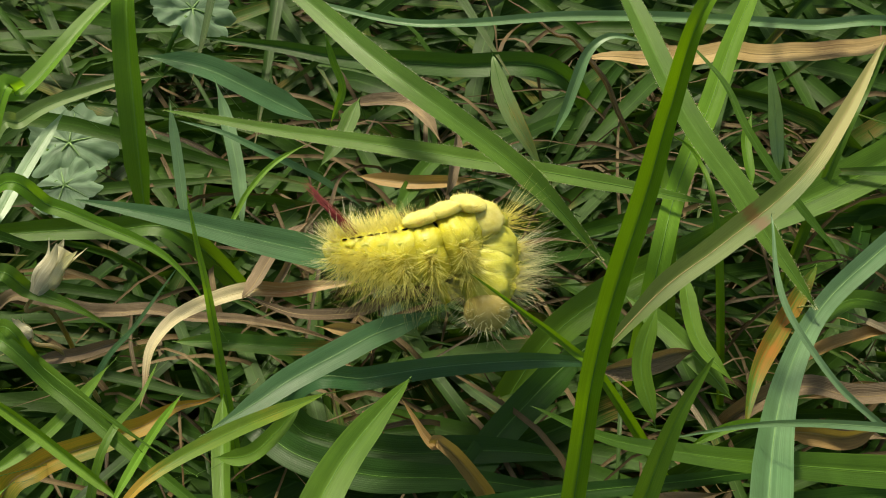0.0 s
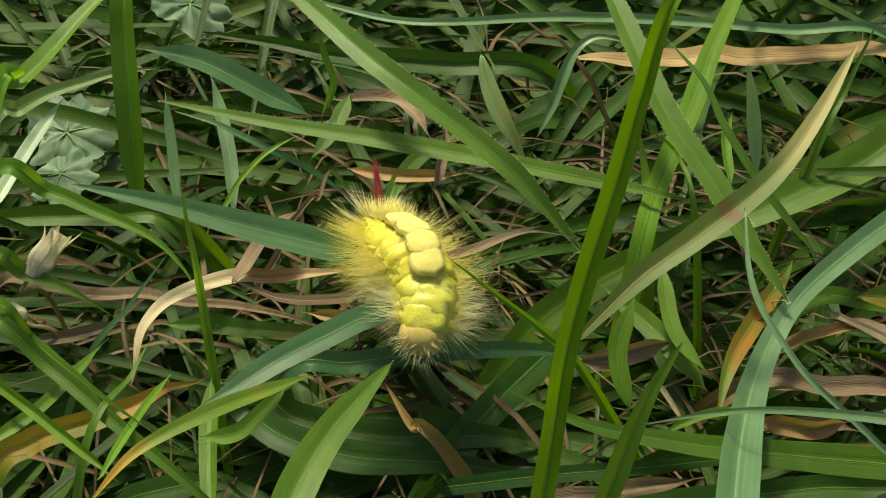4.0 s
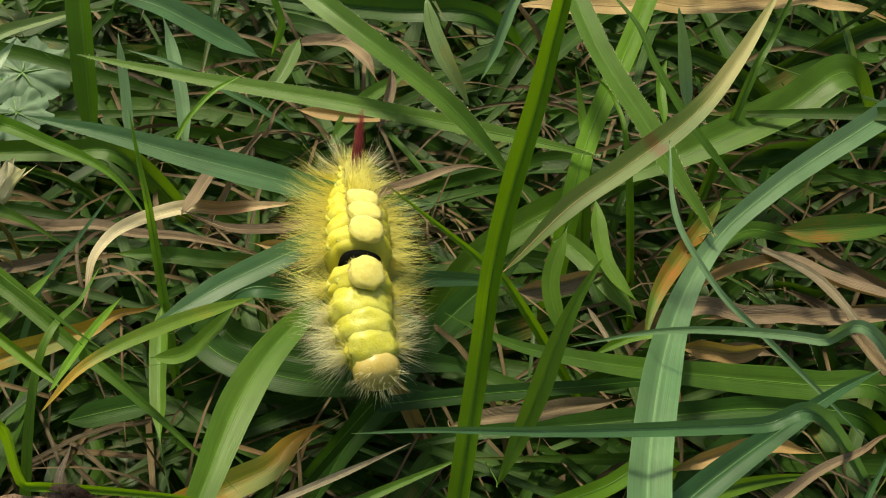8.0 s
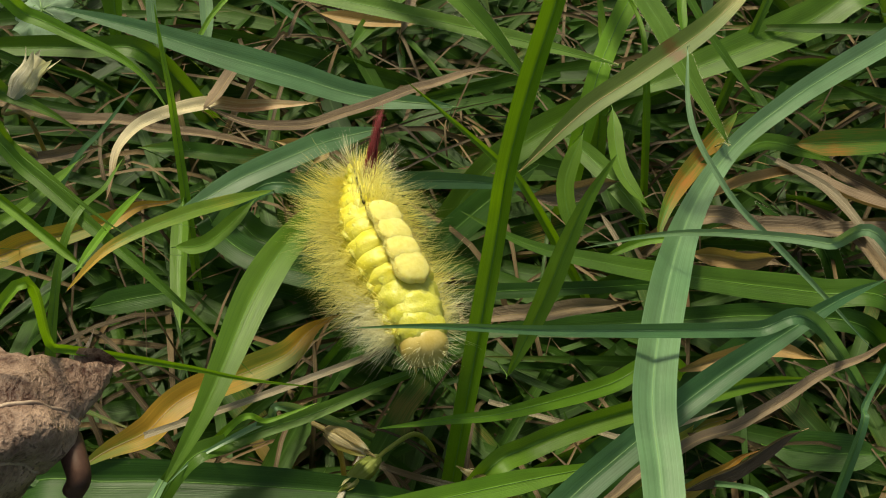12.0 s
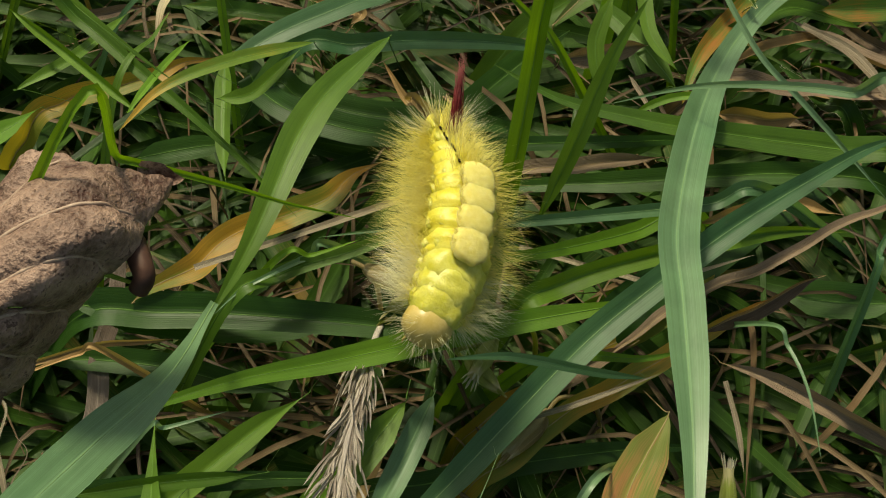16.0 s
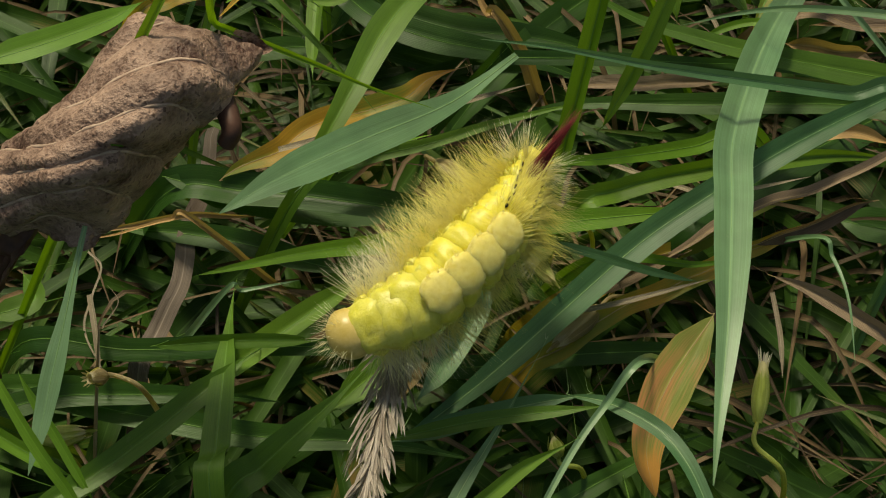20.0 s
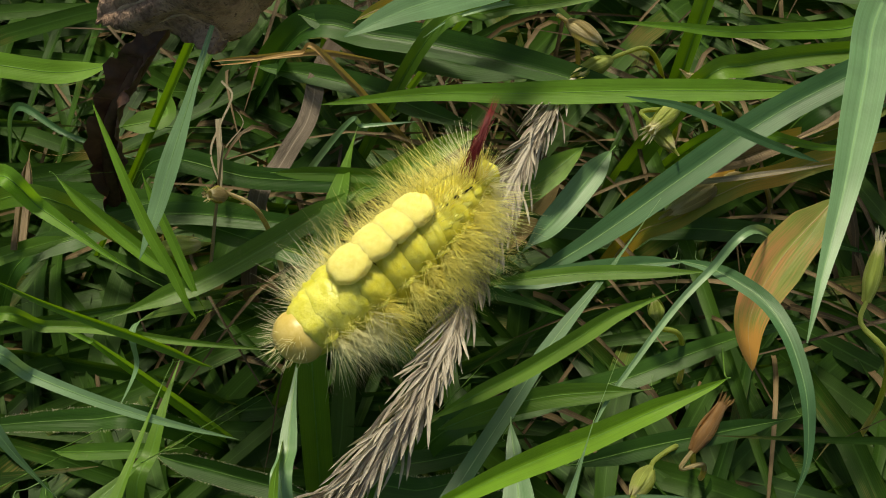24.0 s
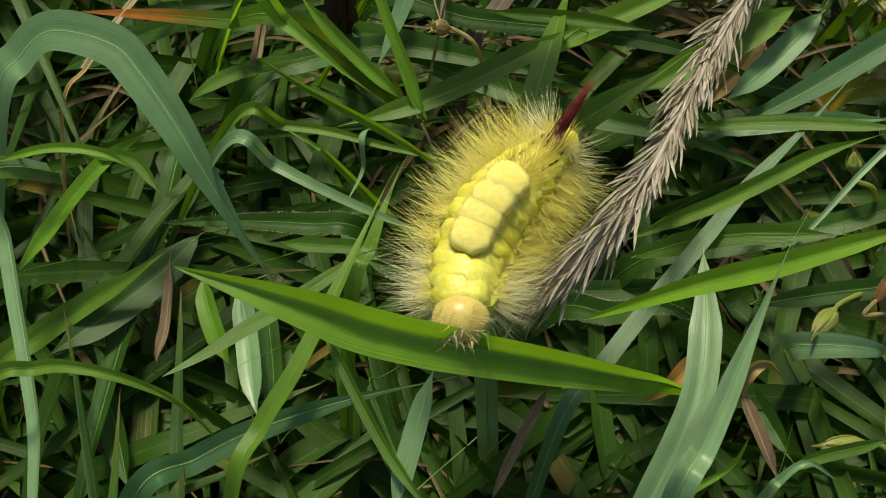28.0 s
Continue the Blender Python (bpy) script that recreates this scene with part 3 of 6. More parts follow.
blade("stem", 4.5, "n", (-51.8, 134.2, 1.8), (-52.3, 138.7, 9.2), (-52.6, 142.6, 14.8), (-52.9, 147.6, 21.4), (-53.2, 151.8, 26.3), (-53.3, 157.4, 32.2), ends="ds")
blade("bright", 3.8, "n", (-70.9, 135.9, 26.2), (-67.6, 140.2, 27.5), (-65.0, 143.8, 28.4), (-62.0, 148.8, 29.7), (-59.7, 153.1, 30.6), (-56.5, 158.5, 31.4), ends="ss")
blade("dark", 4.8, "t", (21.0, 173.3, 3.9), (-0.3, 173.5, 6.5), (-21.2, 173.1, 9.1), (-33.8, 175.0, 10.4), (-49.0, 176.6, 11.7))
blade("pale", 2.0, "n", (84.8, 173.4, 10.4), (63.6, 173.3, 13.0), (40.9, 174.2, 14.3), (20.2, 173.2, 15.6), (1.8, 169.9, 16.9), (-10.3, 170.7, 16.9), (-26.7, 175.2, 18.2))
blade("drytan", 3.8, "n", (24.2, 174.9, 4.7), (36.7, 173.8, 5.8), (46.5, 172.9, 6.7), (58.7, 171.9, 7.7), (68.3, 171.4, 8.5), (80.3, 170.8, 9.5), ends="ds", twist=(4, 6), fold=0.22)
blade("paletip", 3.1, "t", (6.7, 159.4, 18.0), (8.0, 154.2, 15.5), (10.0, 150.0, 12.6), (12.2, 147.3, 9.7), (14.8, 144.7, 5.4), ends="d")
blade("pale", 2.5, "t", (51.9, 134.5, 13.6), (50.8, 137.0, 19.8), (49.7, 138.9, 25.4), (48.0, 140.6, 31.8), ends="d")
blade("green", 1.8, "t", (60.1, 120.7, 8.7), (54.1, 125.4, 14.4), (49.7, 129.8, 18.4), (45.1, 136.4, 22.9), (42.3, 142.7, 26.2), (36.7, 150.5, 28.9), ends="d")
blade("thin", 0.9, "n", (42.0, 107.2, 33.2), (41.9, 100.1, 30.4), (43.1, 95.2, 27.9), (46.5, 90.2, 24.7), (49.9, 86.8, 21.9), (55.3, 83.6, 18.2), ends="ds")
blade("spots", 3.3, "t", (58.4, 124.8, 2.3), (52.9, 115.7, 5.0), (48.9, 109.2, 6.7), (44.6, 102.0, 7.9), (42.2, 96.7, 8.0), (40.4, 90.7, 7.1), ends="d")
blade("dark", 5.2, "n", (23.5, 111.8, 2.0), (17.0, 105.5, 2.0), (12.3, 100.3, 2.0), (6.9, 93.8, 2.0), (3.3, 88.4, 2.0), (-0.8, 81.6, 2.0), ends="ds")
blade("blue", 4.2, "n", (-7.8, 14.8, -4.3), (3.2, 24.3, 0.1), (13.3, 34.7, 4.5), (23.6, 45.5, 8.5), (32.4, 53.2, 10.7), (45.1, 63.4, 13.0), (59.0, 73.2, 14.2), ends="ds")
SPRINGING_BLADE = blade("blue", 2.2, "t", (60.8, 70.4, 18.2), (51.3, 67.8, 20.8), (37.2, 63.8, 26.0), (22.2, 60.1, 31.2), (8.3, 57.0, 36.4), (-1.3, 54.8, 39.0))
blade("bright", 2.8, "t", (41.3, 71.5, 4.7), (32.0, 66.0, 7.0), (24.7, 62.3, 8.7), (15.7, 58.4, 10.6), (8.4, 56.3, 12.2), (-0.6, 53.9, 13.6), ends="s")
blade("stem", 1.5, "t", (-34.9, 37.0, 59.9), (-30.4, 40.1, 53.3), (-26.2, 42.8, 47.8), (-20.2, 46.0, 40.6), (-14.7, 48.4, 34.5), (-7.0, 52.0, 27.0), ends="s")
PUSHED_BLADE = blade("pale", 5.6, "l", (2.6, 72.6, 16.2), (-5.4, 57.5, 22.1), (-15.4, 45.6, 27.3), (-24.4, 35.2, 31.2), (-30.7, 27.7, 32.5), twist=(6,4), fold=0.12)
blade("green", 4.1, "n", (-27.3, -3.3, 14.8), (-28.6, 4.4, 14.3), (-30.5, 13.6, 11.6), (-32.5, 22.6, 7.7), (-35.3, 35.4, 1.2), ends="sd")
blade("green", 3.5, "n", (-28.6, 19.6, 9.5), (-33.7, 12.1, 10.9), (-37.6, 6.3, 11.9), (-42.6, -0.4, 13.0), (-46.9, -5.1, 14.0), (-52.4, -10.5, 15.3), ends="dd")
blade("green", 4.6, "n", (-0.7, 36.9, 5.2), (-6.8, 26.6, 6.5), (-13.8, 16.9, 7.8), (-17.5, 12.1, 7.8), ends="dd")
blade("blue", 2.5, "t", (15.8, 21.6, 5.7), (21.0, 19.6, 9.0), (27.3, 15.7, 11.5), (30.9, 11.7, 12.2), (33.5, 7.1, 11.9), (35.3, 2.5, 11.0), (36.5, -3.4, 8.7), (36.0, -7.8, 6.5), ends="d")
blade("tan", 6.9, "t", (35.2, 36.6, 5.9), (32.0, 30.5, 5.6), (29.7, 25.8, 5.1), (27.7, 19.9, 4.0), (27.3, 15.4, 2.6), (29.0, 10.3, 0.5), ends="d")
blade("green", 2.1, "n", (-8.5, -12.0, 13.6), (-2.8, -7.5, 15.6), (1.6, -4.0, 17.0), (6.8, 0.8, 18.9), (10.8, 4.6, 20.3), (16.5, 8.5, 21.4), ends="dd")
blade("stem", 3.0, "t", (24.7, 1.5, 15.2), (17.1, -5.5, 17.0), (11.2, -11.4, 19.3), (4.1, -18.7, 23.5), (-1.0, -24.8, 27.4), (-6.5, -32.6, 33.4), ends="d")
blade("pale", 3.4, "n", (8.3, -44.2, 16.4), (9.3, -37.3, 18.3), (9.8, -31.8, 20.0), (10.2, -24.9, 22.5), (10.6, -19.5, 24.6), (11.1, -12.8, 27.4), ends="sd")
blade("ribbed", 4.2, "n", (0.2, -7.3, 6.2), (3.7, -16.8, 6.7), (5.9, -25.9, 6.5), (5.9, -33.3, 6.0), (5.0, -41.7, 4.7), ends="ds")
blade("blue", 2.4, "n", (-8.8, -37.2, 7.5), (-6.5, -26.3, 6.0), (-3.6, -15.0, 5.4), (-0.1, -3.6, 5.7), (2.6, 5.0, 6.5), (7.3, 16.0, 7.8), (11.7, 27.0, 10.2), ends="sd")
FRONT_LEAF = blade("front", 5.8, "l", (6.5, -21.0, -10.0), (3.6, -27.0, 8.5), (-0.1, -30.7, 17.4), (-8.2, -35.0, 26.1), (-15.6, -38.6, 33.1), (-22.9, -41.3, 38.8), (-28.3, -42.4, 42.3), (-35.7, -43.6, 45.7), (-43.7, -44.5, 47.7), twist=(10, 10), fold=0.7)
blade("pale", 5.9, "n", (-101.9, -26.2, 16.3), (-98.5, -19.0, 22.5), (-94.2, -14.8, 25.0), (-84.9, -13.8, 24.5), (-79.5, -15.9, 22.7), (-72.8, -19.9, 18.8), (-68.8, -22.7, 15.6), (-63.2, -26.5, 10.0), (-59.6, -28.9, 5.7), (-53.9, -31.4, -1.7), ends="sd")
blade("stem", 1.1, "t", (-31.3, -18.2, 29.6), (-35.4, -19.1, 34.3), (-38.7, -19.8, 37.7), (-42.9, -20.6, 41.5), (-46.2, -21.0, 44.2), (-50.3, -21.1, 47.4), ends="d")
blade("ribbed", 2.4, "t", (-60.8, -22.2, 24.9), (-53.8, -22.7, 23.5), (-48.4, -22.9, 21.8), (-42.0, -22.6, 19.1), (-37.0, -21.9, 16.5), (-30.8, -20.5, 12.6), ends="s")
blade("green", 2.4, "n", (-41.4, -63.2, 13.7), (-41.2, -53.9, 17.0), (-40.1, -46.2, 18.3), (-39.8, -36.0, 19.0), (-40.1, -27.2, 18.9), (-40.7, -15.2, 17.8), ends="sd")
blade("green", 2.4, "t", (-40.3, -27.5, 15.7), (-42.6, -34.1, 18.2), (-44.6, -39.1, 20.1), (-47.2, -44.9, 22.2), (-49.2, -49.4, 23.7), (-52.1, -54.5, 25.4), ends="d")
blade("green", 2.3, "t", (-74.3, -64.1, 22.1), (-67.2, -59.2, 25.6), (-61.4, -57.1, 25.7), (-54.9, -55.8, 23.2), (-50.4, -55.6, 19.1), (-46.1, -57.2, 11.3), ends="s")
blade("blue", 3.5, "n", (-53.3, -67.7, 13.6), (-48.4, -60.1, 13.4), (-43.8, -54.3, 13.0), (-37.0, -47.8, 12.2), (-31.2, -43.0, 11.4), (-23.5, -37.3, 10.3), ends="sd")
blade("bright", 2.1, "n", (-47.0, -0.8, 10.4), (-56.4, 1.6, 15.6), (-65.2, 5.1, 20.8), ends="dd")
blade("bright", 1.3, "n", (-42.5, -4.2, 11.7), (-47.8, 1.5, 16.9), (-53.5, 7.9, 22.1), ends="dd")
blade("darkhairy", 3.7, "t", (-49.2, -20.3, 1.3), (-57.2, -23.3, 3.9), (-66.9, -27.1, 5.2), (-77.5, -32.1, 6.5))
blade("dark", 5.8, "n", (-74.5, -29.6, 0.0), (-76.2, -37.5, 1.3), (-79.7, -46.8, 2.6), (-84.2, -57.0, 3.9), ends="dd")
blade("dark", 4.8, "n", (-87.0, -13.8, -2.6), (-82.6, -29.3, -1.3), (-77.7, -48.1, 0.0), (-72.4, -64.8, 1.3))
blade("pale", 3.2, "n", (-92.8, -35.9, 20.8), (-84.6, -44.8, 20.6), (-78.7, -51.6, 20.1), (-71.9, -59.5, 19.3), (-67.2, -65.7, 18.3), (-63.0, -73.7, 16.7), ends="ss")
blade("ribbed", 3.8, "c", (15.1, -12.9, -6.5), (14.8, -12.9, -1.3), (20.2, -11.7, 1.3), (25.9, -9.8, 0.0), (27.2, -8.7, -5.2))
blade("yellowgreen", 3.6, "t", (32.7, 53.5, 7.9), (17.1, 48.6, 9.5), (4.7, 44.4, 10.9), (-10.4, 38.7, 12.8), (-22.4, 34.2, 14.7), (-36.5, 27.3, 16.6), ends="d")
blade("pale", 2.7, "l", (-40.9, 16.0, 45.5), (-41.3, 10.4, 42.9), (-41.7, 6.2, 40.5), (-42.4, 0.9, 37.3), (-43.0, -3.1, 34.5), (-44.1, -8.2, 30.7))
blade("bright", 1.5, "t", (-34.9, -13.3, 30.7), (-37.8, -10.4, 35.2), (-40.4, -8.1, 38.3), (-43.5, -4.8, 41.7), (-46.1, -1.8, 43.9), (-49.6, 2.2, 46.2), ends="d")
blade("bright", 3.1, "n", (-72.2, 2.0, 22.3), (-65.3, 0.2, 20.5), (-59.0, -1.5, 18.0), (-53.9, -2.6, 15.3), (-48.0, -2.9, 11.6), ends="sd")
blade("green", 2.1, "t", (-63.7, -17.9, 21.7), (-56.8, -15.3, 20.4), (-51.1, -13.5, 19.1), (-43.8, -12.0, 17.1), (-37.9, -10.5, 15.5), (-30.5, -8.4, 13.6), ends="s")
blade("drystraw", 3.0, "n", (-47.3, 18.9, -3.2), (-46.1, 28.8, -2.9), (-45.6, 39.5, -2.5), (-45.6, 49.1, -2.2), (-46.2, 61.2, -1.8), ends="ss")
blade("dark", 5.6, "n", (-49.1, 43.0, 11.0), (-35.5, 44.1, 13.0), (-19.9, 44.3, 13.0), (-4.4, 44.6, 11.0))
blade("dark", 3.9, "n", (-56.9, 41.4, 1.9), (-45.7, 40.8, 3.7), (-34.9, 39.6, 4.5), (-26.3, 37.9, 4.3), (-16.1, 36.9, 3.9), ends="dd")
blade("ribbed", 3.9, "n", (3.1, 40.0, 1.3), (-1.5, 26.9, 2.6), (-5.3, 18.1, 3.9), ends="dd")
blade("green", 2.9, "n", (-70.0, 113.9, 13.7), (-63.6, 112.3, 13.0), (-57.6, 110.8, 11.3), (-53.2, 109.4, 9.0), (-48.2, 107.8, 5.4), ends="sd")
blade("blue", 1.2, "t", (-52.9, 98.0, 7.8), (-45.7, 103.7, 15.6), (-39.3, 109.0, 22.1))
blade("spots", 2.7, "n", (-41.6, 105.7, 8.9), (-34.3, 105.3, 9.2), (-27.1, 104.8, 8.8), (-21.2, 104.8, 8.4), (-14.1, 105.5, 7.8), ends="dd")
blade("dark", 4.8, "n", (-32.1, 96.5, 3.9), (-29.0, 92.3, 5.2), (-22.7, 86.8, 6.5), (-12.4, 83.6, 6.5), (-0.8, 84.5, 3.9))
blade("blue", 3.3, "n", (-23.5, 97.5, 7.8), (-12.8, 98.7, 9.1), (-2.3, 101.5, 7.8), (9.5, 104.3, 5.2))
blade("orange", 3.7, "n", (-64.8, 83.2, 2.4), (-58.1, 86.9, 4.5), (-52.7, 90.0, 5.4), (-45.6, 93.7, 5.2), (-39.9, 96.9, 4.6), (-32.7, 101.8, 3.5), ends="sd")
blade("orange", 4.3, "n", (-38.7, 48.6, 8.7), (-32.1, 53.8, 9.9), (-26.8, 58.5, 10.5), (-19.7, 64.5, 10.2), (-13.5, 69.3, 9.2), (-6.0, 76.7, 8.1), ends="dd")
blade("straw", 1.0, "x", (-30.5, 51.3, 14.3), (-17.4, 55.5, 16.9), (-4.3, 61.9, 16.9), (5.4, 67.8, 15.6))
blade("green", 2.1, "n", (-60.2, 94.1, 27.0), (-53.9, 89.6, 26.0), (-49.1, 86.2, 24.9), (-43.2, 82.3, 23.4), (-38.6, 79.6, 21.9), (-32.8, 76.6, 20.0), ends="sd")
blade("green", 2.1, "n", (-62.6, 93.6, 26.0), (-51.0, 86.3, 24.7), (-41.7, 79.5, 22.1), (-33.5, 73.8, 19.5))
blade("stem", 1.5, "n", (-59.2, 83.7, 28.6), (-51.9, 79.2, 26.0), (-43.0, 73.2, 23.4), (-38.6, 70.1, 22.1), ends="dd")
blade("green", 1.8, "n", (-57.6, 74.1, 23.4), (-51.4, 82.1, 22.1), (-47.8, 97.3, 15.6), ends="dd")
blade("bright", 1.2, "n", (-40.8, 70.1, 24.7), (-38.8, 82.0, 20.8), (-36.9, 92.5, 15.6), ends="dd")
blade("bluethin", 1.3, "t", (-15.2, 132.7, 9.1), (-21.0, 134.9, 12.7), (-26.0, 136.3, 15.1), (-32.3, 138.0, 17.7), (-37.4, 139.5, 19.5), (-44.2, 140.7, 21.0), ends="d")
blade("bright", 0.9, "n", (-35.2, 119.7, 15.7), (-33.4, 123.4, 17.5), (-31.8, 126.3, 19.0), (-29.1, 129.6, 20.5), (-26.4, 131.9, 21.3), (-22.5, 134.2, 21.8), ends="dd")
blade("bright", 1.3, "n", (-20.5, 145.3, 15.6), (-18.3, 147.8, 20.8), (-19.6, 150.3, 24.7), (-21.0, 154.3, 27.3), ends="dd")
blade("pale", 2.5, "n", (-35.7, 134.6, 2.6), (-36.8, 142.8, 7.8), (-39.6, 152.7, 13.0), (-41.2, 157.1, 15.6), ends="dd")
blade("pale", 2.0, "n", (-44.4, 132.3, 5.2), (-45.6, 140.3, 13.0), (-46.7, 147.0, 19.5), ends="dd")
blade("pale", 2.3, "n", (-68.4, 116.1, 20.8), (-65.4, 130.1, 22.1), (-62.0, 142.9, 22.1), ends="dd")
blade("pale", 2.0, "t", (17.1, 153.1, 3.9), (19.7, 156.9, 7.8), (21.4, 160.2, 11.0), (23.9, 164.4, 14.8), (27.9, 166.4, 16.5), (33.8, 165.7, 15.7), ends="d")
blade("green", 3.0, "n", (-10.0, 135.6, 3.9), (-4.4, 149.0, 2.6), (4.7, 158.9, 1.3), ends="dd")
blade("green", 3.7, "n", (-44.4, 131.0, 3.9), (-56.5, 131.8, 5.2), (-69.5, 131.4, 5.2), (-78.5, 130.2, 5.2))
blade("green", 6.8, "n", (85.3, 149.4, 10.1), (72.0, 141.9, 9.0), (61.9, 136.8, 7.6), (49.6, 131.6, 5.3), (40.1, 128.3, 2.9), (28.3, 125.1, -0.8), ends="sd", fold=0.3)
blade("green", 2.9, "n", (73.3, 114.1, 2.6), (62.4, 115.6, 5.2), (55.2, 111.3, 6.5), (46.3, 108.1, 5.2), ends="dd")
blade("darkhairy", 5.2, "t", (71.6, 93.5, 2.6), (66.7, 96.7, 3.9), (59.3, 102.0, 6.5))
blade("dark", 3.9, "n", (76.4, 78.9, 2.6), (60.9, 80.7, 3.9), (48.4, 79.7, 3.9), (32.2, 78.4, 2.6), (19.3, 78.0, 1.3))
blade("dark", 2.3, "n", (-0.7, 73.0, 15.6), (1.6, 73.4, 15.6), (15.2, 76.1, 14.3), (30.9, 78.5, 13.0), (39.1, 80.3, 11.7))
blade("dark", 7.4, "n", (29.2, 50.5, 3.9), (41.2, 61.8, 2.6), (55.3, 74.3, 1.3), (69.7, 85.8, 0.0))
blade("green", 2.7, "t", (-26.7, 45.9, 11.7), (-18.7, 51.9, 13.0), (-8.9, 56.3, 13.0), (1.3, 61.8, 13.0), (13.5, 68.4, 11.7))
blade("bright", 1.5, "t", (-20.1, 52.4, 14.3), (-14.3, 53.5, 15.6), (-8.1, 57.3, 14.3))
blade("green", 3.4, "n", (12.8, 48.9, 7.8), (20.7, 54.7, 9.1), (33.2, 60.1, 9.1), (47.9, 65.2, 7.8))
blade("blue", 2.8, "n", (-7.0, 12.4, 3.7), (-0.5, 15.3, 4.2), (6.1, 18.0, 4.9), (11.7, 19.9, 5.6), (18.4, 21.8, 6.3), ends="dd")
blade("pale", 1.3, "t", (25.3, 25.7, 11.3), (20.3, 18.3, 10.2), (16.9, 12.2, 9.0), (13.5, 4.4, 6.8), (11.0, -1.8, 4.8), (9.3, -9.7, 1.6), ends="s")
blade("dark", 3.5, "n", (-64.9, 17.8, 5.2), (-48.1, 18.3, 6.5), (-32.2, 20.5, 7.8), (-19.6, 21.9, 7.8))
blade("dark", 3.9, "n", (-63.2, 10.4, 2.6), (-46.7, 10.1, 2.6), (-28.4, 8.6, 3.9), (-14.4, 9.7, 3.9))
blade("green", 3.6, "n", (-64.3, 19.1, 13.0), (-59.0, 22.5, 13.0), (-63.3, 28.1, 10.4), ends="dd")
blade("dark", 3.6, "n", (-8.1, 22.5, 0.0), (3.7, 25.3, 1.3), (15.3, 28.7, 1.3), (27.0, 31.6, 0.0))
blade("dark", 3.7, "n", (-9.8, -11.5, 1.3), (2.7, -3.7, 2.6), (12.8, 1.8, 3.9), (21.2, 8.2, 3.9))
blade("blue", 1.5, "t", (32.3, 41.9, 6.2), (24.7, 40.1, 10.7), (17.4, 38.9, 15.2), (11.5, 37.6, 18.6), (4.6, 35.0, 21.9), ends="d")
blade("dark", 2.9, "n", (8.4, -11.2, 1.3), (18.3, -6.7, 3.9), (28.0, -2.2, 5.2), (35.9, 1.9, 5.2), ends="dd")
blade("dark", 4.0, "n", (-111.0, -10.8, 2.6), (-100.6, -2.5, 5.2), (-90.7, 5.4, 6.5), ends="dd")
blade("redtip", 3.4, "t", (-68.4, 6.2, 10.4), (-79.9, 2.6, 11.7), (-91.5, -0.2, 11.7), (-104.2, -2.8, 10.4))
blade("dark", 3.9, "n", (-77.6, -6.0, 5.2), (-69.5, 2.2, 6.5), (-58.2, 9.1, 6.5), (-44.7, 12.2, 5.2))
blade("yellowgreen", 2.6, "n", (-89.5, -44.8, 7.9), (-87.6, -37.8, 9.8), (-85.9, -30.6, 11.2), (-83.9, -24.8, 11.9), (-80.1, -18.2, 11.6), ends="dd")
blade("bright", 1.4, "n", (-94.7, -33.5, 18.2), (-87.7, -29.6, 19.5), (-81.1, -27.2, 18.2), (-76.5, -26.5, 14.3), ends="dd")
blade("dark", 3.8, "n", (-63.2, -30.9, -3.9), (-55.2, -42.9, -2.6), (-47.8, -54.0, -1.3), ends="dd")
blade("ribbed", 3.1, "n", (-23.7, -55.1, 7.8), (-24.3, -47.2, 11.7), (-25.0, -38.0, 14.3), ends="dd")
blade("green", 1.6, "n", (-19.1, -53.9, 10.4), (-27.4, -49.2, 11.7), (-37.4, -41.4, 13.0), (-43.0, -36.8, 13.0), ends="dd")
blade("dark", 3.8, "n", (-38.9, -41.6, -1.3), (-31.6, -49.2, -1.3), (-25.8, -53.8, 0.0), ends="dd")
blade("dark", 4.1, "n", (-79.4, -54.8, -3.9), (-72.4, -61.7, -2.6), (-64.8, -69.1, -2.6), ends="dd")
blade("green", 3.2, "n", (-9.0, -8.8, 1.4), (-2.8, -5.2, 3.8), (3.8, -2.3, 5.3), (9.5, -0.4, 5.9), (16.3, 1.8, 6.2), ends="dd")
blade("green", 2.1, "n", (-8.4, 11.8, 5.2), (5.0, 15.5, 7.8), (20.8, 19.1, 9.1), ends="dd")
blade("green", 5.0, "n", (-28.4, 0.5, 4.1), (-24.0, 5.3, 6.4), (-19.5, 10.3, 8.3), (-15.8, 14.5, 9.6), (-11.5, 20.0, 10.8), ends="sd")
blade("dark", 3.2, "n", (-24.8, -18.3, -3.9), (-12.8, -15.3, -2.6), (-2.2, -9.9, -1.3), ends="dd")
blade("darkhairy", 4.6, "t", (-18.0, -21.3, 0.0), (-10.0, -20.3, 2.6), (-3.7, -17.5, 3.9), (2.2, -17.5, 3.9))
blade("straw", 1.1, "x", (62.2, 110.3, 6.5), (69.7, 103.2, 7.8), (74.6, 93.5, 7.8), (80.5, 89.0, 5.2))
blade("drybrown", 3.7, "n", (62.3, 114.7, 1.3), (69.7, 110.1, 2.6), (76.4, 106.6, 2.6), (86.3, 101.4, 2.6), ends="dd")
blade("drybrown", 3.1, "n", (46.4, 101.2, 0.0), (59.9, 100.9, 1.3), (70.8, 100.5, 1.3), (85.5, 102.2, 0.0))
blade("drytan", 3.0, "n", (47.1, 94.4, 1.3), (54.3, 92.0, 3.9), (61.5, 94.6, 1.3), ends="dd")
blade("drytan", 2.5, "n", (43.7, 73.1, -0.0), (54.4, 75.4, 2.6), (66.1, 76.1, 0.0), ends="dd")
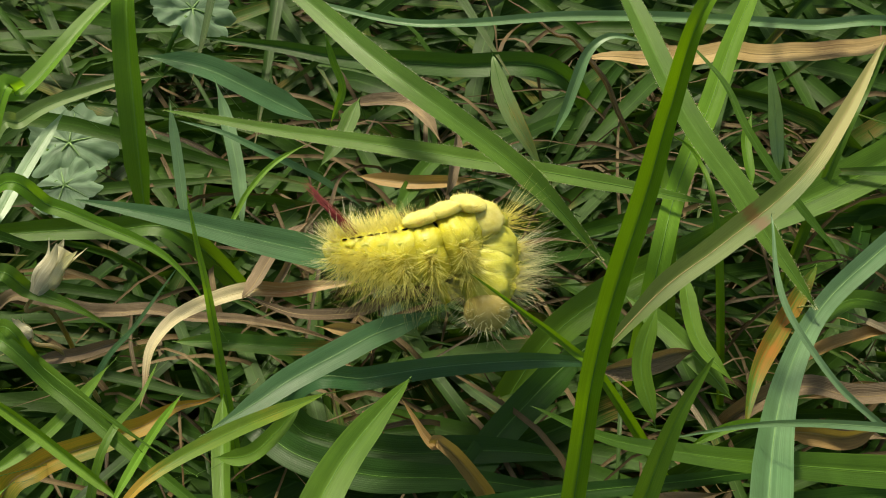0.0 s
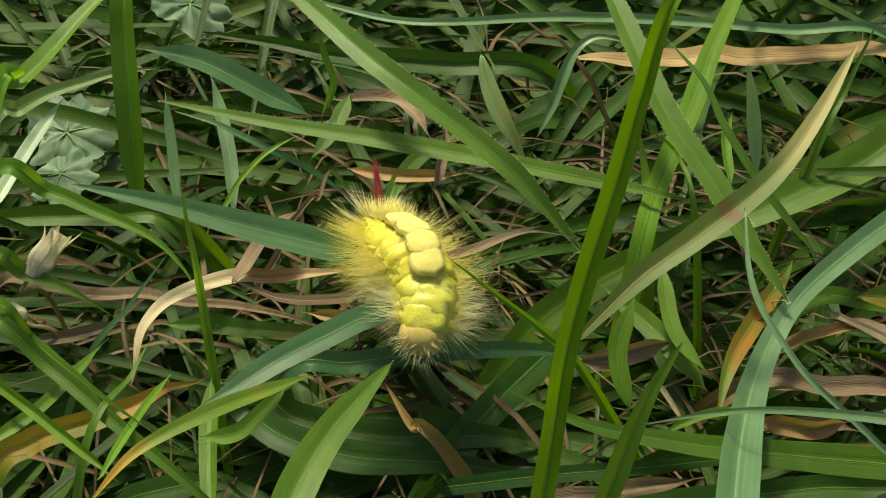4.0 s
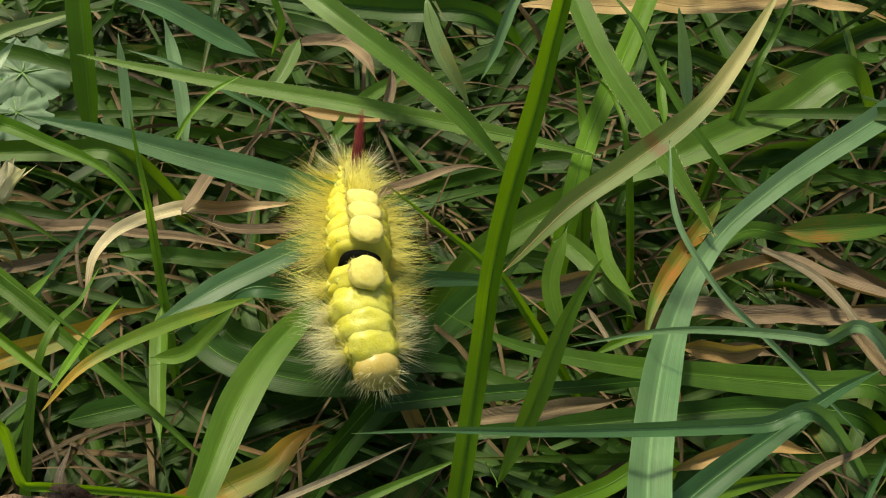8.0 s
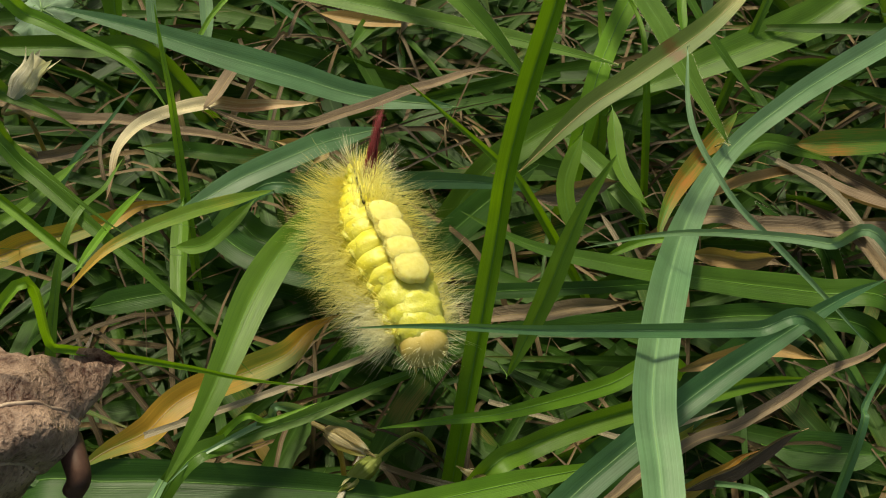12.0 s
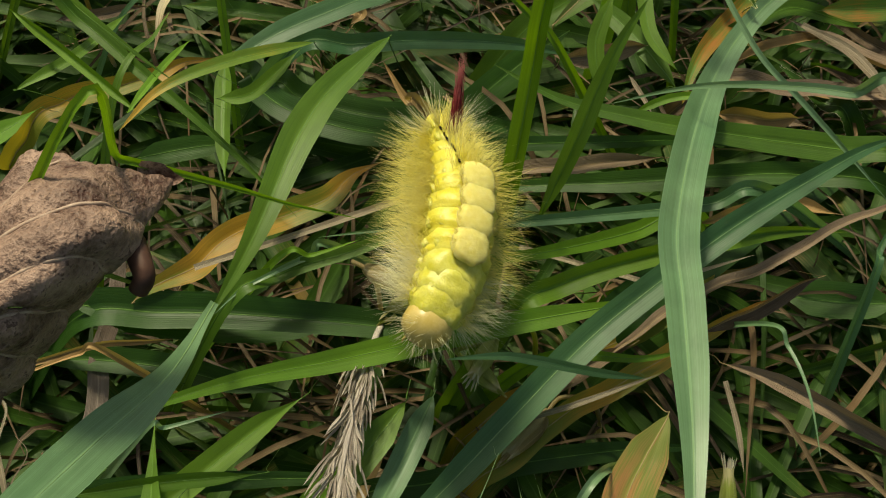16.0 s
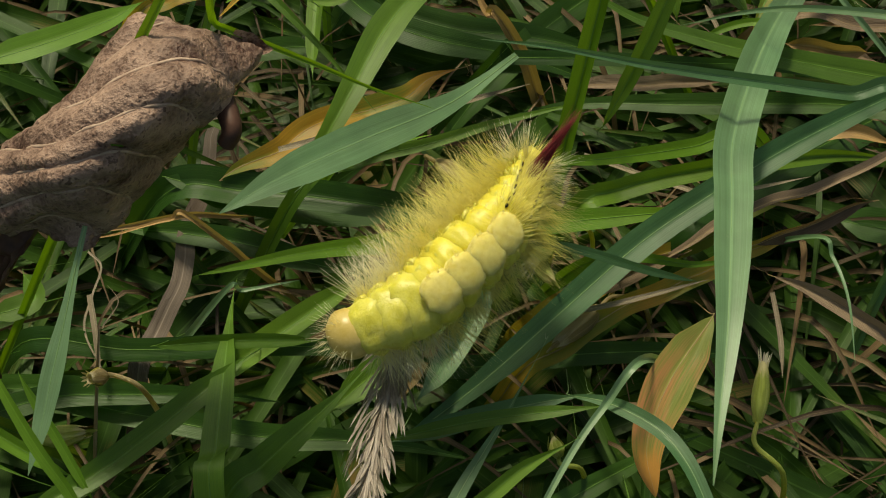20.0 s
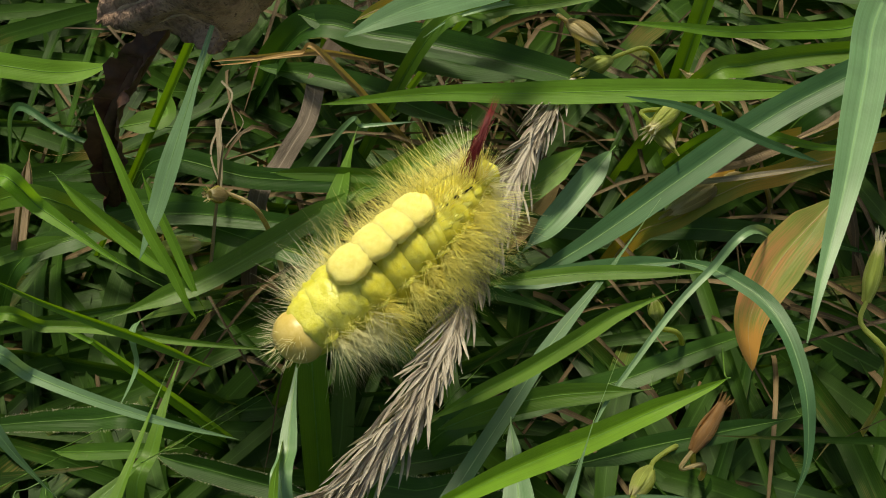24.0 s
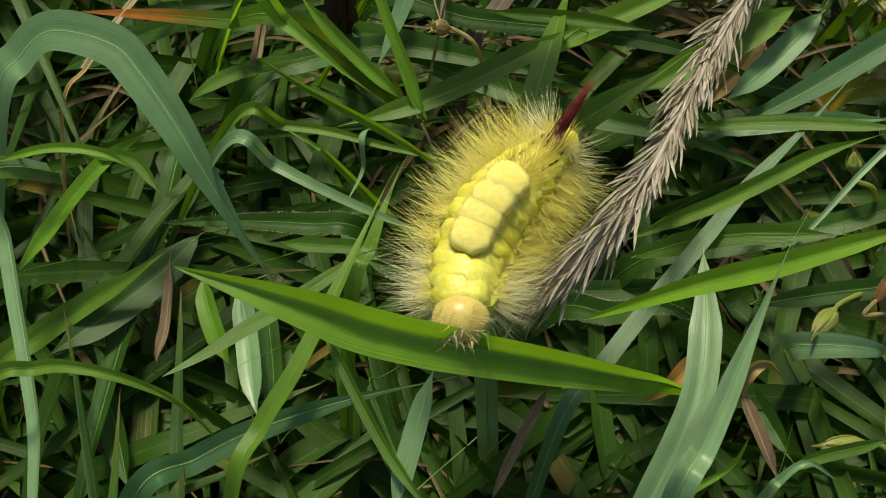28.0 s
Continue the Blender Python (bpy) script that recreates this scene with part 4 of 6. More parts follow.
blade("spots", 4.2, "n", (66.2, 115.2, 5.2), (73.4, 114.8, 6.5), (87.0, 116.3, 6.5), ends="dd")
blade("drybrown", 2.3, "n", (-71.3, 115.9, 5.2), (-59.9, 114.2, 6.5), (-48.4, 113.5, 6.5), (-33.7, 112.7, 5.2))
blade("drybrown", 1.9, "n", (-64.0, 105.9, 3.9), (-56.2, 107.0, 5.2), (-49.3, 110.1, 3.9), ends="dd")
blade("drytan", 2.0, "n", (-14.1, 105.6, 6.5), (-12.5, 107.8, 7.8), (-20.8, 108.5, 9.1), ends="dd")
blade("drytan", 2.8, "t", (-0.7, 87.9, 6.5), (-3.1, 89.0, 7.8), (-5.4, 91.9, 9.1), (-7.8, 94.8, 10.4))
blade("drybrown", 3.1, "n", (-21.6, 166.9, 0.0), (-8.8, 166.8, 1.3), (-2.5, 156.1, 1.3), ends="dd")
blade("drytan", 2.5, "n", (-16.2, 146.4, 2.6), (-6.3, 142.9, 3.9), (4.4, 145.0, 2.6), ends="dd")
blade("drybrown", 1.4, "t", (-23.4, 127.3, 10.4), (-20.1, 128.5, 13.0), (-18.5, 133.5, 14.3), (-16.0, 137.3, 14.3))
blade("drybrown", 2.5, "n", (-1.4, 139.5, 3.9), (-0.4, 143.6, 6.5), (0.6, 152.0, 7.8), ends="dd")
blade("drybrown", 3.5, "n", (21.8, 105.8, -0.0), (29.6, 106.9, 1.3), (36.8, 108.9, 1.3), ends="dd")
blade("drytan", 2.6, "n", (50.9, 105.6, 1.3), (60.1, 109.9, 2.6), (69.6, 111.9, 1.3), ends="dd")
blade("drybrown", 2.1, "t", (24.8, 171.5, 7.8), (18.4, 173.3, 11.7), (13.3, 176.7, 14.3), (9.2, 180.1, 15.6))
blade("drybrown", 1.8, "n", (26.7, 47.4, -1.4), (34.3, 53.1, 2.9), (43.2, 57.8, 5.4), (51.2, 61.5, 6.5), (60.7, 67.1, 7.6), ends="ds")
blade("drybrown", 2.7, "n", (42.2, 52.2, 1.3), (49.1, 54.6, 3.9), (59.7, 61.5, 3.9), ends="dd")
blade("straw", 0.8, "x", (14.8, 64.2, 3.9), (29.4, 60.2, 3.9), (35.9, 59.5, 3.9), (50.3, 64.8, 3.9))
blade("straw", 0.8, "x", (45.0, 45.3, 0.0), (46.1, 38.1, 0.0), (46.7, 31.8, -1.3))
blade("drybrown", 2.6, "n", (45.0, 47.4, 1.1), (49.8, 46.5, 0.6), (54.5, 45.3, -0.4), (58.3, 44.2, -1.8), (62.9, 42.8, -3.9), ends="ds")
blade("thin", 0.9, "t", (48.2, 48.3, 11.7), (50.1, 43.3, 14.3), (52.0, 36.7, 14.3), (53.3, 28.2, 11.7))
blade("orange", 3.1, "n", (9.2, 38.7, -6.5), (19.1, 45.3, -5.2), (29.2, 52.1, -3.9), (40.9, 60.9, -3.9))
blade("drybrown", 2.7, "n", (10.9, 78.2, 2.6), (19.8, 79.5, 3.9), (28.8, 81.3, 3.9), (38.2, 83.6, 2.6), ends="dd")
blade("straw", 0.9, "x", (-53.8, 27.0, 7.8), (-51.8, 22.0, 6.5), (-49.9, 16.0, 3.9))
blade("orange", 3.3, "n", (9.1, 28.5, -2.6), (18.3, 35.2, -0.0), (29.1, 43.1, 1.3), (40.2, 51.1, 1.3))
blade("drybrown", 2.5, "n", (13.4, 39.9, -1.3), (23.1, 45.6, 0.0), (32.3, 51.1, 0.0), ends="dd")
blade("straw", 1.0, "x", (-3.4, 56.5, 0.0), (6.2, 52.3, 2.6), (14.0, 51.1, 3.9), (20.4, 58.1, 3.9), (29.7, 60.3, 2.6))
blade("straw", 0.8, "x", (9.8, 35.2, 1.3), (21.3, 37.9, 3.9), (34.9, 43.9, 3.9))
blade("drytan", 1.1, "t", (-33.8, 44.9, 5.2), (-42.2, 41.5, 9.1), (-50.6, 37.6, 10.4), (-57.7, 34.6, 10.4), ends="d")
blade("straw", 0.6, "t", (-48.9, 17.2, 10.4), (-48.3, 19.6, 13.0), (-46.8, 23.0, 14.3), (-49.1, 25.5, 14.3))
blade("drybrown", 3.1, "n", (-77.1, 2.1, -0.0), (-78.7, 8.7, 2.6), (-81.6, 16.1, 3.9), ends="dd")
blade("drytan", 1.0, "t", (-98.0, -19.8, 7.8), (-96.5, -12.4, 11.7), (-94.2, -3.9, 14.3), (-92.4, 4.4, 15.6))
blade("drybrown", 1.7, "n", (-70.4, -46.4, -6.5), (-72.3, -39.8, -5.2), (-76.5, -30.8, -3.9), ends="dd")
blade("drybrown", 1.8, "n", (10.3, -19.2, -6.5), (15.4, -25.1, -6.5), (19.3, -30.2, -6.5), ends="dd")
blade("drybrown", 1.5, "n", (-14.5, -47.6, 0.0), (-13.8, -39.4, 1.3), (-12.7, -30.1, 2.6), ends="dd")
blade("drytan", 3.5, "n", (-8.1, 22.8, -3.9), (-6.0, 29.8, -2.6), (-3.2, 38.1, -2.6), ends="dd")
blade("dark", 3.6, "n", (3.1, -17.0, -7.8), (13.0, -22.6, -6.5), (20.4, -28.9, -6.5), ends="dd")
blade("green", 1.8, "n", (29.1, -23.5, 5.2), (22.2, -29.0, 6.5), (18.5, -32.8, 6.5), ends="dd")
blade("pale", 2.3, "t", (17.2, -38.2, 7.8), (18.6, -35.1, 11.7), (20.9, -32.3, 13.0), (24.6, -32.2, 10.4))
blade("green", 2.1, "n", (-54.9, -26.9, 7.8), (-46.5, -25.0, 9.1), (-38.8, -22.5, 9.1), ends="dd")
blade("green", 2.4, "n", (-41.7, -31.0, 8.0), (-41.7, -24.2, 10.5), (-42.3, -17.7, 11.2), (-43.1, -9.4, 10.2), ends="sd")
blade("bright", 1.8, "t", (-53.4, -12.3, 6.5), (-56.3, -12.2, 10.4), (-61.2, -12.2, 13.0))
blade("green", 3.9, "n", (-92.2, -57.8, -4.2), (-87.7, -50.5, -2.2), (-82.5, -43.6, -0.5), (-77.8, -38.1, 0.8), (-72.5, -31.3, 2.7), ends="sd")
blade("bright", 1.7, "t", (7.0, -41.0, 2.6), (12.6, -34.8, 7.8), (13.8, -31.0, 11.7))
blade("green", 1.6, "t", (-45.4, 73.9, 19.5), (-41.2, 88.0, 20.8), (-40.7, 95.4, 18.2))
blade("green", 2.9, "n", (28.0, 92.3, 6.5), (26.2, 98.9, 11.7), (29.0, 106.6, 15.6), ends="dd")
blade("bright", 1.4, "n", (32.1, 87.8, 7.8), (38.1, 89.3, 10.4), (45.6, 89.3, 11.7), ends="dd")
blade("green", 2.7, "n", (35.4, 119.3, 7.8), (36.5, 108.4, 5.2), (41.5, 101.5, 2.6), ends="dd")
blade("green", 2.9, "t", (34.3, 128.1, 7.8), (34.0, 135.0, 11.7), (32.8, 142.7, 16.9))
blade("stem", 1.5, "t", (41.0, 123.3, 10.4), (38.9, 136.5, 15.6), (32.3, 139.8, 19.5))
blade("green", 1.9, "t", (63.1, 141.1, 13.0), (67.9, 148.5, 19.5), (73.1, 156.4, 28.6))
blade("bright", 1.9, "n", (49.2, 137.6, 7.8), (49.1, 145.7, 10.4), (50.8, 151.3, 11.7), ends="dd")
blade("green", 3.5, "n", (41.0, 101.4, 0.0), (34.4, 111.1, 1.3), (26.6, 120.3, 1.3), ends="dd")
blade("green", 3.2, "n", (-17.3, 161.3, 6.5), (-19.9, 153.1, 5.2), (-23.6, 146.7, 3.9), ends="dd")
blade("dark", 5.2, "n", (-27.7, 96.1, 2.6), (-21.8, 91.9, 3.9), (-9.5, 88.9, 3.9), (2.6, 90.0, 2.6))
blade("green", 2.8, "n", (-34.4, 98.8, 4.2), (-33.6, 89.8, 3.8), (-32.5, 82.1, 3.7), (-30.8, 73.7, 3.9), ends="dd")
blade("dark", 3.8, "n", (-46.7, 76.6, 5.2), (-38.3, 78.2, 6.5), (-32.0, 80.5, 5.2), ends="dd")
blade("dark", 5.8, "n", (-47.9, 44.2, 13.8), (-37.8, 43.9, 12.1), (-27.8, 44.4, 10.1), (-19.4, 45.6, 8.2), (-9.2, 47.7, 5.4), ends="dd")
blade("bright", 2.3, "t", (17.3, 45.4, 2.6), (32.6, 46.2, 3.9), (39.0, 48.1, 3.9))
blade("dark", 5.7, "n", (57.1, 59.8, 0.0), (64.0, 58.4, 1.3), (74.6, 58.4, 1.3), ends="dd")
blade("bluethin", 1.8, "t", (62.9, 53.8, 13.0), (64.6, 59.4, 15.6), (70.4, 68.1, 19.5))
blade("green", 2.3, "n", (-32.7, 84.9, 10.4), (-27.0, 84.2, 13.0), (-20.5, 90.6, 15.6), ends="dd")
blade("darkhairy", 3.1, "n", (-46.2, -25.1, 2.6), (-37.0, -25.6, 3.9), (-28.7, -25.5, 3.9), (-21.8, -24.6, 2.6), ends="dd")
blade("tan", 4.5, "c", (3.8, -18.7, -5.2), (1.7, -23.3, -2.6), (-0.9, -26.2, -5.2))
blade("drytan", 3.3, "c", (9.9, -19.5, -5.2), (11.8, -16.0, -2.6), (14.6, -15.7, -5.2))
blade("pale", 3.6, "n", (-62.1, -32.0, -1.3), (-57.5, -38.1, -0.0), (-48.8, -49.7, 1.3), ends="dd")
blade("green", 2.2, "t", (-25.5, -20.9, 11.7), (-19.8, -31.6, 24.7), (-14.3, -40.3, 35.1))
blade("bright", 2.9, "n", (-61.0, -37.2, 11.7), (-56.2, -42.9, 11.7), (-51.9, -46.5, 9.1), ends="dd")
blade("pale", 1.9, "t", (-47.2, -9.9, 16.9), (-45.8, -15.9, 15.6), (-46.3, -21.3, 14.3))
blade("straw", 1.6, "x", (-102.6, -9.2, 3.9), (-100.3, -0.4, 6.5), (-97.8, 9.0, 7.8), (-93.0, 14.5, 9.1))
blade("green", 2.0, "n", (-88.2, -25.7, 11.7), (-79.7, -24.6, 13.0), (-72.8, -28.0, 11.7), ends="dd")
blade("green", 2.6, "n", (-82.5, -8.2, 3.9), (-77.3, -2.2, 5.2), (-66.4, 4.0, 6.5), ends="dd")
blade("bright", 4.4, "n", (-77.9, 57.7, 18.2), (-75.1, 60.1, 18.2), (-69.2, 65.3, 16.9), (-63.0, 72.9, 14.3), (-59.1, 80.2, 11.7), ends="dd")
blade("bright", 3.8, "n", (-93.1, 20.3, 20.8), (-89.2, 20.0, 20.8), (-80.9, 21.0, 19.5), (-73.9, 23.7, 16.9), (-68.8, 30.0, 13.0), ends="dd")
blade("dark", 4.2, "n", (-88.6, 4.2, 3.9), (-78.4, 8.1, 5.2), (-67.8, 9.9, 5.2), (-53.9, 12.1, 5.2))
blade("drybrown", 1.8, "x", (-74.4, -0.7, 6.5), (-75.1, 4.5, 9.1), (-75.4, 9.7, 11.7), (-75.8, 11.6, 11.7))
blade("straw", 0.4, "x", (-57.9, 36.2, 3.9), (-54.6, 33.2, 5.2), (-55.0, 28.8, 3.9), (-54.9, 23.6, 2.6), (-50.0, 17.3, 1.3))
blade("drytan", 1.2, "t", (-39.2, 38.3, 11.7), (-44.1, 38.0, 13.0), (-49.9, 34.7, 13.0), (-55.9, 33.4, 11.7))
blade("bluethin", 1.5, "t", (-84.9, 21.2, 7.8), (-74.1, 18.1, 9.1), (-62.8, 17.2, 7.8))
blade("green", 2.1, "n", (-42.6, 20.8, 6.5), (-30.6, 22.6, 7.8), (-18.6, 25.1, 6.5), ends="dd")
blade("pale", 1.3, "t", (-34.2, 28.2, 10.4), (-30.8, 28.6, 11.7), (-23.3, 31.3, 11.7))
blade("green", 3.7, "n", (-36.2, 16.5, 2.6), (-28.0, 24.7, 3.9), (-20.1, 32.2, 5.2), (-14.0, 36.8, 6.5), ends="dd")
blade("pale", 1.5, "t", (-12.0, 57.6, 11.7), (-15.0, 55.0, 13.0), (-19.4, 51.2, 14.3), (-23.8, 47.9, 14.3), (-27.1, 44.7, 13.0))
blade("pale", 3.2, "n", (-23.9, -26.1, 8.0), (-25.9, -18.7, 8.0), (-27.7, -12.0, 8.0), (-29.3, -3.8, 8.0), ends="sd")
blade("straw", 1.3, "n", (60.7, 113.8, 4.1), (65.4, 110.9, 4.0), (69.6, 107.5, 4.1), (72.3, 103.8, 4.0), (74.9, 98.8, 4.1), ends="ds")
blade("drybrown", 2.1, "n", (64.7, 118.9, 0.9), (70.0, 116.7, 1.1), (74.0, 113.8, 0.9), (78.5, 110.4, 1.2), ends="ds")
blade("drytan", 2.2, "n", (53.0, 101.8, -1.4), (61.4, 103.0, -0.6), (68.8, 102.1, -1.4), (77.2, 102.7, -0.6), ends="ds")
blade("drybrown", 2.3, "n", (49.6, 93.3, 0.1), (54.7, 94.5, -0.0), (59.0, 94.7, 0.1), (63.6, 93.5, 0.0), ends="dd")
blade("drybrown", 1.8, "n", (66.3, 107.1, 0.0), (70.4, 105.0, 0.0), (73.4, 102.3, -0.0), (75.9, 98.4, 0.1), ends="ds")
blade("straw", 0.8, "n", (33.5, 102.8, 0.0), (34.9, 99.9, 0.0), (36.0, 97.3, -0.0), (37.1, 94.2, 0.0), ends="dd")

DEAD_LEAF = plain_material("dead_leaf", (0.065, 0.026, 0.018), (0.44, 0.29, 0.22), 230, 0.5, 1.0, 0.16, (0.055, 0.022, 0.014), 0.0016, 0.0, 0.4)
DEAD_LEAF_DARK = plain_material("dead_leaf_inside", (0.035, 0.014, 0.009), (0.11, 0.05, 0.032), 200, 0.6, 0.8, 0.05)
VEIN = plain_material("dead_leaf_vein", (0.24, 0.15, 0.11), (0.46, 0.34, 0.26), 500, 0.6, 0.4)
CHAFF = leaf_material("ear_chaff", (0.31, 0.245, 0.21), (0.66, 0.58, 0.51), (0.62, 0.54, 0.46), 0.8, (0.13, 0.085, 0.065), 0.3, ribs=5, through_light=0.12, rough=0.6, relief=0.7)
CAPSULE = {
    "green": leaf_material("capsule_green", (0.24, 0.31, 0.06), (0.44, 0.48, 0.15), (0.58, 0.52, 0.30), 0.75, ribs=7, relief=0.8),
    "dry": leaf_material("capsule_dry", (0.30, 0.22, 0.11), (0.50, 0.40, 0.23), (0.60, 0.52, 0.36), 0.75, BROWN, 0.2, ribs=7, relief=0.8),
    "cream": leaf_material("capsule_cream", (0.70, 0.62, 0.46), (0.80, 0.74, 0.60), (0.74, 0.66, 0.50), 0.8, ribs=7, relief=0.8),
    "brown": leaf_material("capsule_brown", (0.20, 0.10, 0.04), (0.40, 0.24, 0.11), (0.34, 0.2, 0.1), 0.75, ribs=7, relief=0.8),
}
LOBED = leaf_material("lobed_leaf", (0.11, 0.19, 0.11), (0.21, 0.31, 0.21), TAN, 1.4, ribs=5, rough=0.6)


# ---- the rolled dead leaf ----
# its shape, from the far end to the near one; each line runs from the free edge over the back and down behind
LEAF_NET = [
    [(-29.0, 41.0, 46.5), (-26.2, 40.5, 49.0), (-32.5, 38.6, 54.0), (-39.2, 39.6, 54.0), (-43.0, 38.0, 50.0), (-44.5, 41.0, 43.0)],
    [(-31.0, 32.5, 47.0), (-28.2, 30.6, 51.0), (-31.0, 28.9, 57.0), (-38.7, 29.5, 56.0), (-46.8, 29.7, 49.0), (-48.5, 33.0, 41.0)],
    [(-37.0, 28.5, 42.0), (-34.0, 26.7, 46.0), (-36.0, 21.3, 54.5), (-42.6, 20.8, 54.0), (-51.5, 25.7, 47.0), (-52.5, 29.0, 39.0)],
    [(-41.0, 24.0, 38.5), (-38.1, 21.7, 42.0), (-40.4, 17.4, 50.0), (-46.6, 18.0, 50.0), (-56.5, 22.9, 43.0), (-57.0, 26.0, 36.0)],
    [(-44.5, 19.5, 36.5), (-42.5, 17.1, 39.5), (-49.0, 18.0, 40.0), (-53.8, 17.0, 40.0), (-59.8, 19.2, 38.0), (-60.5, 23.0, 32.0)],
]


def build_dead_leaf():
    root = tagged(new("dead_leaf"), "curled dry brown dead leaf with raised veins lying on grass", "dead leaf")
    start = np.array(LEAF_NET[2][2])
    root.location = start * MM
    ribs = [spline(np.array(r) - start, 20) for r in LEAF_NET]
    cols = [spline([r[k] for r in ribs], 22) for k in range(len(ribs[0]))]
    grid = np.array(cols).transpose(1, 0, 2)
    n, m = grid.shape[0] - 1, grid.shape[1] - 1
    du, dv = np.gradient(grid, axis=1), np.gradient(grid, axis=0)
    normal = np.cross(du, dv)
    normal /= np.linalg.norm(normal, axis=2)[:, :, None] + 1e-9
    if normal[n // 2, m // 2, 2] < 0:
        normal = -normal

    def vein_at(u):
        """How far along the leaf a side vein has run at u, across."""
        return 0.30 * u - 0.15 * math.exp(-((u - 0.4) / 0.26) ** 2)

    verts = np.zeros_like(grid)
    for i in range(n + 1):
        for k in range(m + 1):
            p, u = i / n, k / m
            q = Vector(grid[i, k])
            h = 0.8 * abs(math.sin(math.pi * (p - vein_at(u)) / 0.19)) ** 0.6 - 0.5
            h += 0.55 * noise.noise(q * 0.23) + 0.25 * noise.noise(q * 0.7) + 0.12 * noise.noise(q * 1.7)
            verts[i, k] = grid[i, k] + normal[i, k] * h
            # the ends are toothed
            tooth = 0.7 * abs(math.sin(k * 0.55)) + 1.6 * noise.noise(Vector((k * 0.11, 4, 0)))
            verts[i, k] += dv[i, k] / (np.linalg.norm(dv[i, k]) + 1e-9) * tooth * (max(0, p - 0.85) / 0.15 - max(0, 0.1 - p) / 0.1 * 0.5)
    faces = []
    for i in range(n):
        for k in range(m):
            if ((i / n - 0.505) / 0.010) ** 2 + ((k / m - 0.40) / 0.035) ** 2 < 1:
                continue
            faces.append((i * (m + 1) + k, i * (m + 1) + k + 1, (i + 1) * (m + 1) + k + 1, (i + 1) * (m + 1) + k))
    lamina = mesh_object("lamina", verts.reshape(-1, 3) * MM, faces, DEAD_LEAF, root)
    thick = lamina.modifiers.new("thickness", "SOLIDIFY")
    thick.thickness, thick.offset = 0.0003, 0.0
    for j in range(-1, 6):
        # side veins, where the swelling dips
        line = []
        for k in range(int(0.16 * m), int(0.93 * m)):
            p = 0.19 * j + vein_at(k / m)
            if 0.02 < p < 0.98:
                line.append(verts[int(round(p * n)), k] + normal[int(round(p * n)), k] * 0.1)
        if len(line) > 8:
            line = spline(line[::4], 3)
            g = tube(line * MM, np.linspace(0.2, 0.32, len(line)) * MM, 6)
            mesh_object("vein", *g[:2], VEIN, root)
    # the corner that has curled up like a horn, open at its end
    horn = spline([np.array(q) - start for q in ((-28.5, 32.5, 49.0), (-27.2, 30.0, 49.5), (-26.6, 28.4, 49.0), (-27.3, 27.6, 47.6))], 8)
    g = tube(horn * MM, np.linspace(1.35, 1.05, len(horn)) * MM, 16)
    mesh_object("curled_corner", g[0], g[1][:-2], DEAD_LEAF_DARK, root).modifiers.new("thickness", "SOLIDIFY").thickness = 0.0003
    tip = spline([np.array(q) - start for q in ((-29.0, 40.5, 51.3), (-27.5, 41.0, 49.8), (-25.8, 41.0, 48.9), (-24.6, 41.2, 48.8))], 5)
    g = strip(tip * MM, 2.4 * MM, "t", 0.6, across=5)
    mesh_object("leaf_tip", *g[:2], DEAD_LEAF, root, uvs=g[2])
    flap = spline([np.array(p) - start for p in ((-48.0, 22.5, 42.0), (-52.5, 18.0, 36.0), (-57.6, 16.5, 29.0), (-62.4, 15.8, 20.0), (-65.9, 15.3, 9.0), (-67.8, 13.5, -3.0), (-68.0, 13.0, -14.0))], 7)
    g = strip(spline(flap, 3) * MM, 5.6 * MM, "t", 0.9, (-30, 70), across=9, seed=4)
    torn = np.array([noise.noise_vector(Vector(q) * 260) * 0.0011 + noise.noise_vector(Vector(q) * 700) * 0.0005 for q in g[0]])
    g = (g[0] + torn, g[1], g[2])
    mesh_object("hanging_flap", *g[:2], DEAD_LEAF_DARK, root, uvs=g[2])
    stalk = spline([np.array(p) - start for p in ((-47.0, 24.0, 44.0), (-54.0, 19.0, 33.0), (-62.8, 16.4, 19.0), (-66.5, 15.6, 8.0), (-68.0, 13.5, -4.0), (-68.5, 13.0, -18.0))], 6)
    g = tube(stalk * MM, np.linspace(0.9, 1.1, len(stalk)) * MM, 8)
    mesh_object("stalk", *g[:2], DEAD_LEAF_DARK, root)


build_dead_leaf()


# ---- the dry grass ear ----
def glume(length, width, seed):
    rng = random.Random(seed)
    g = []
    for s in (-1, 0, 1):
        a = s * 0.16 + rng.gauss(0, 0.07)
        line = spline([(0, 0, 0), (length * 0.4, a * length * 0.5, length * 0.08), (length * (1 - 0.1 * abs(s)), a * length, rng.uniform(-0.05, 0.1) * length)], 4)
        g.append(strip(line * MM, width * MM, "l", 1.1, (s * 40, s * 25 + rng.gauss(0, 15)), (0, 0, 1), 5, seed + s))
    return merge(g)


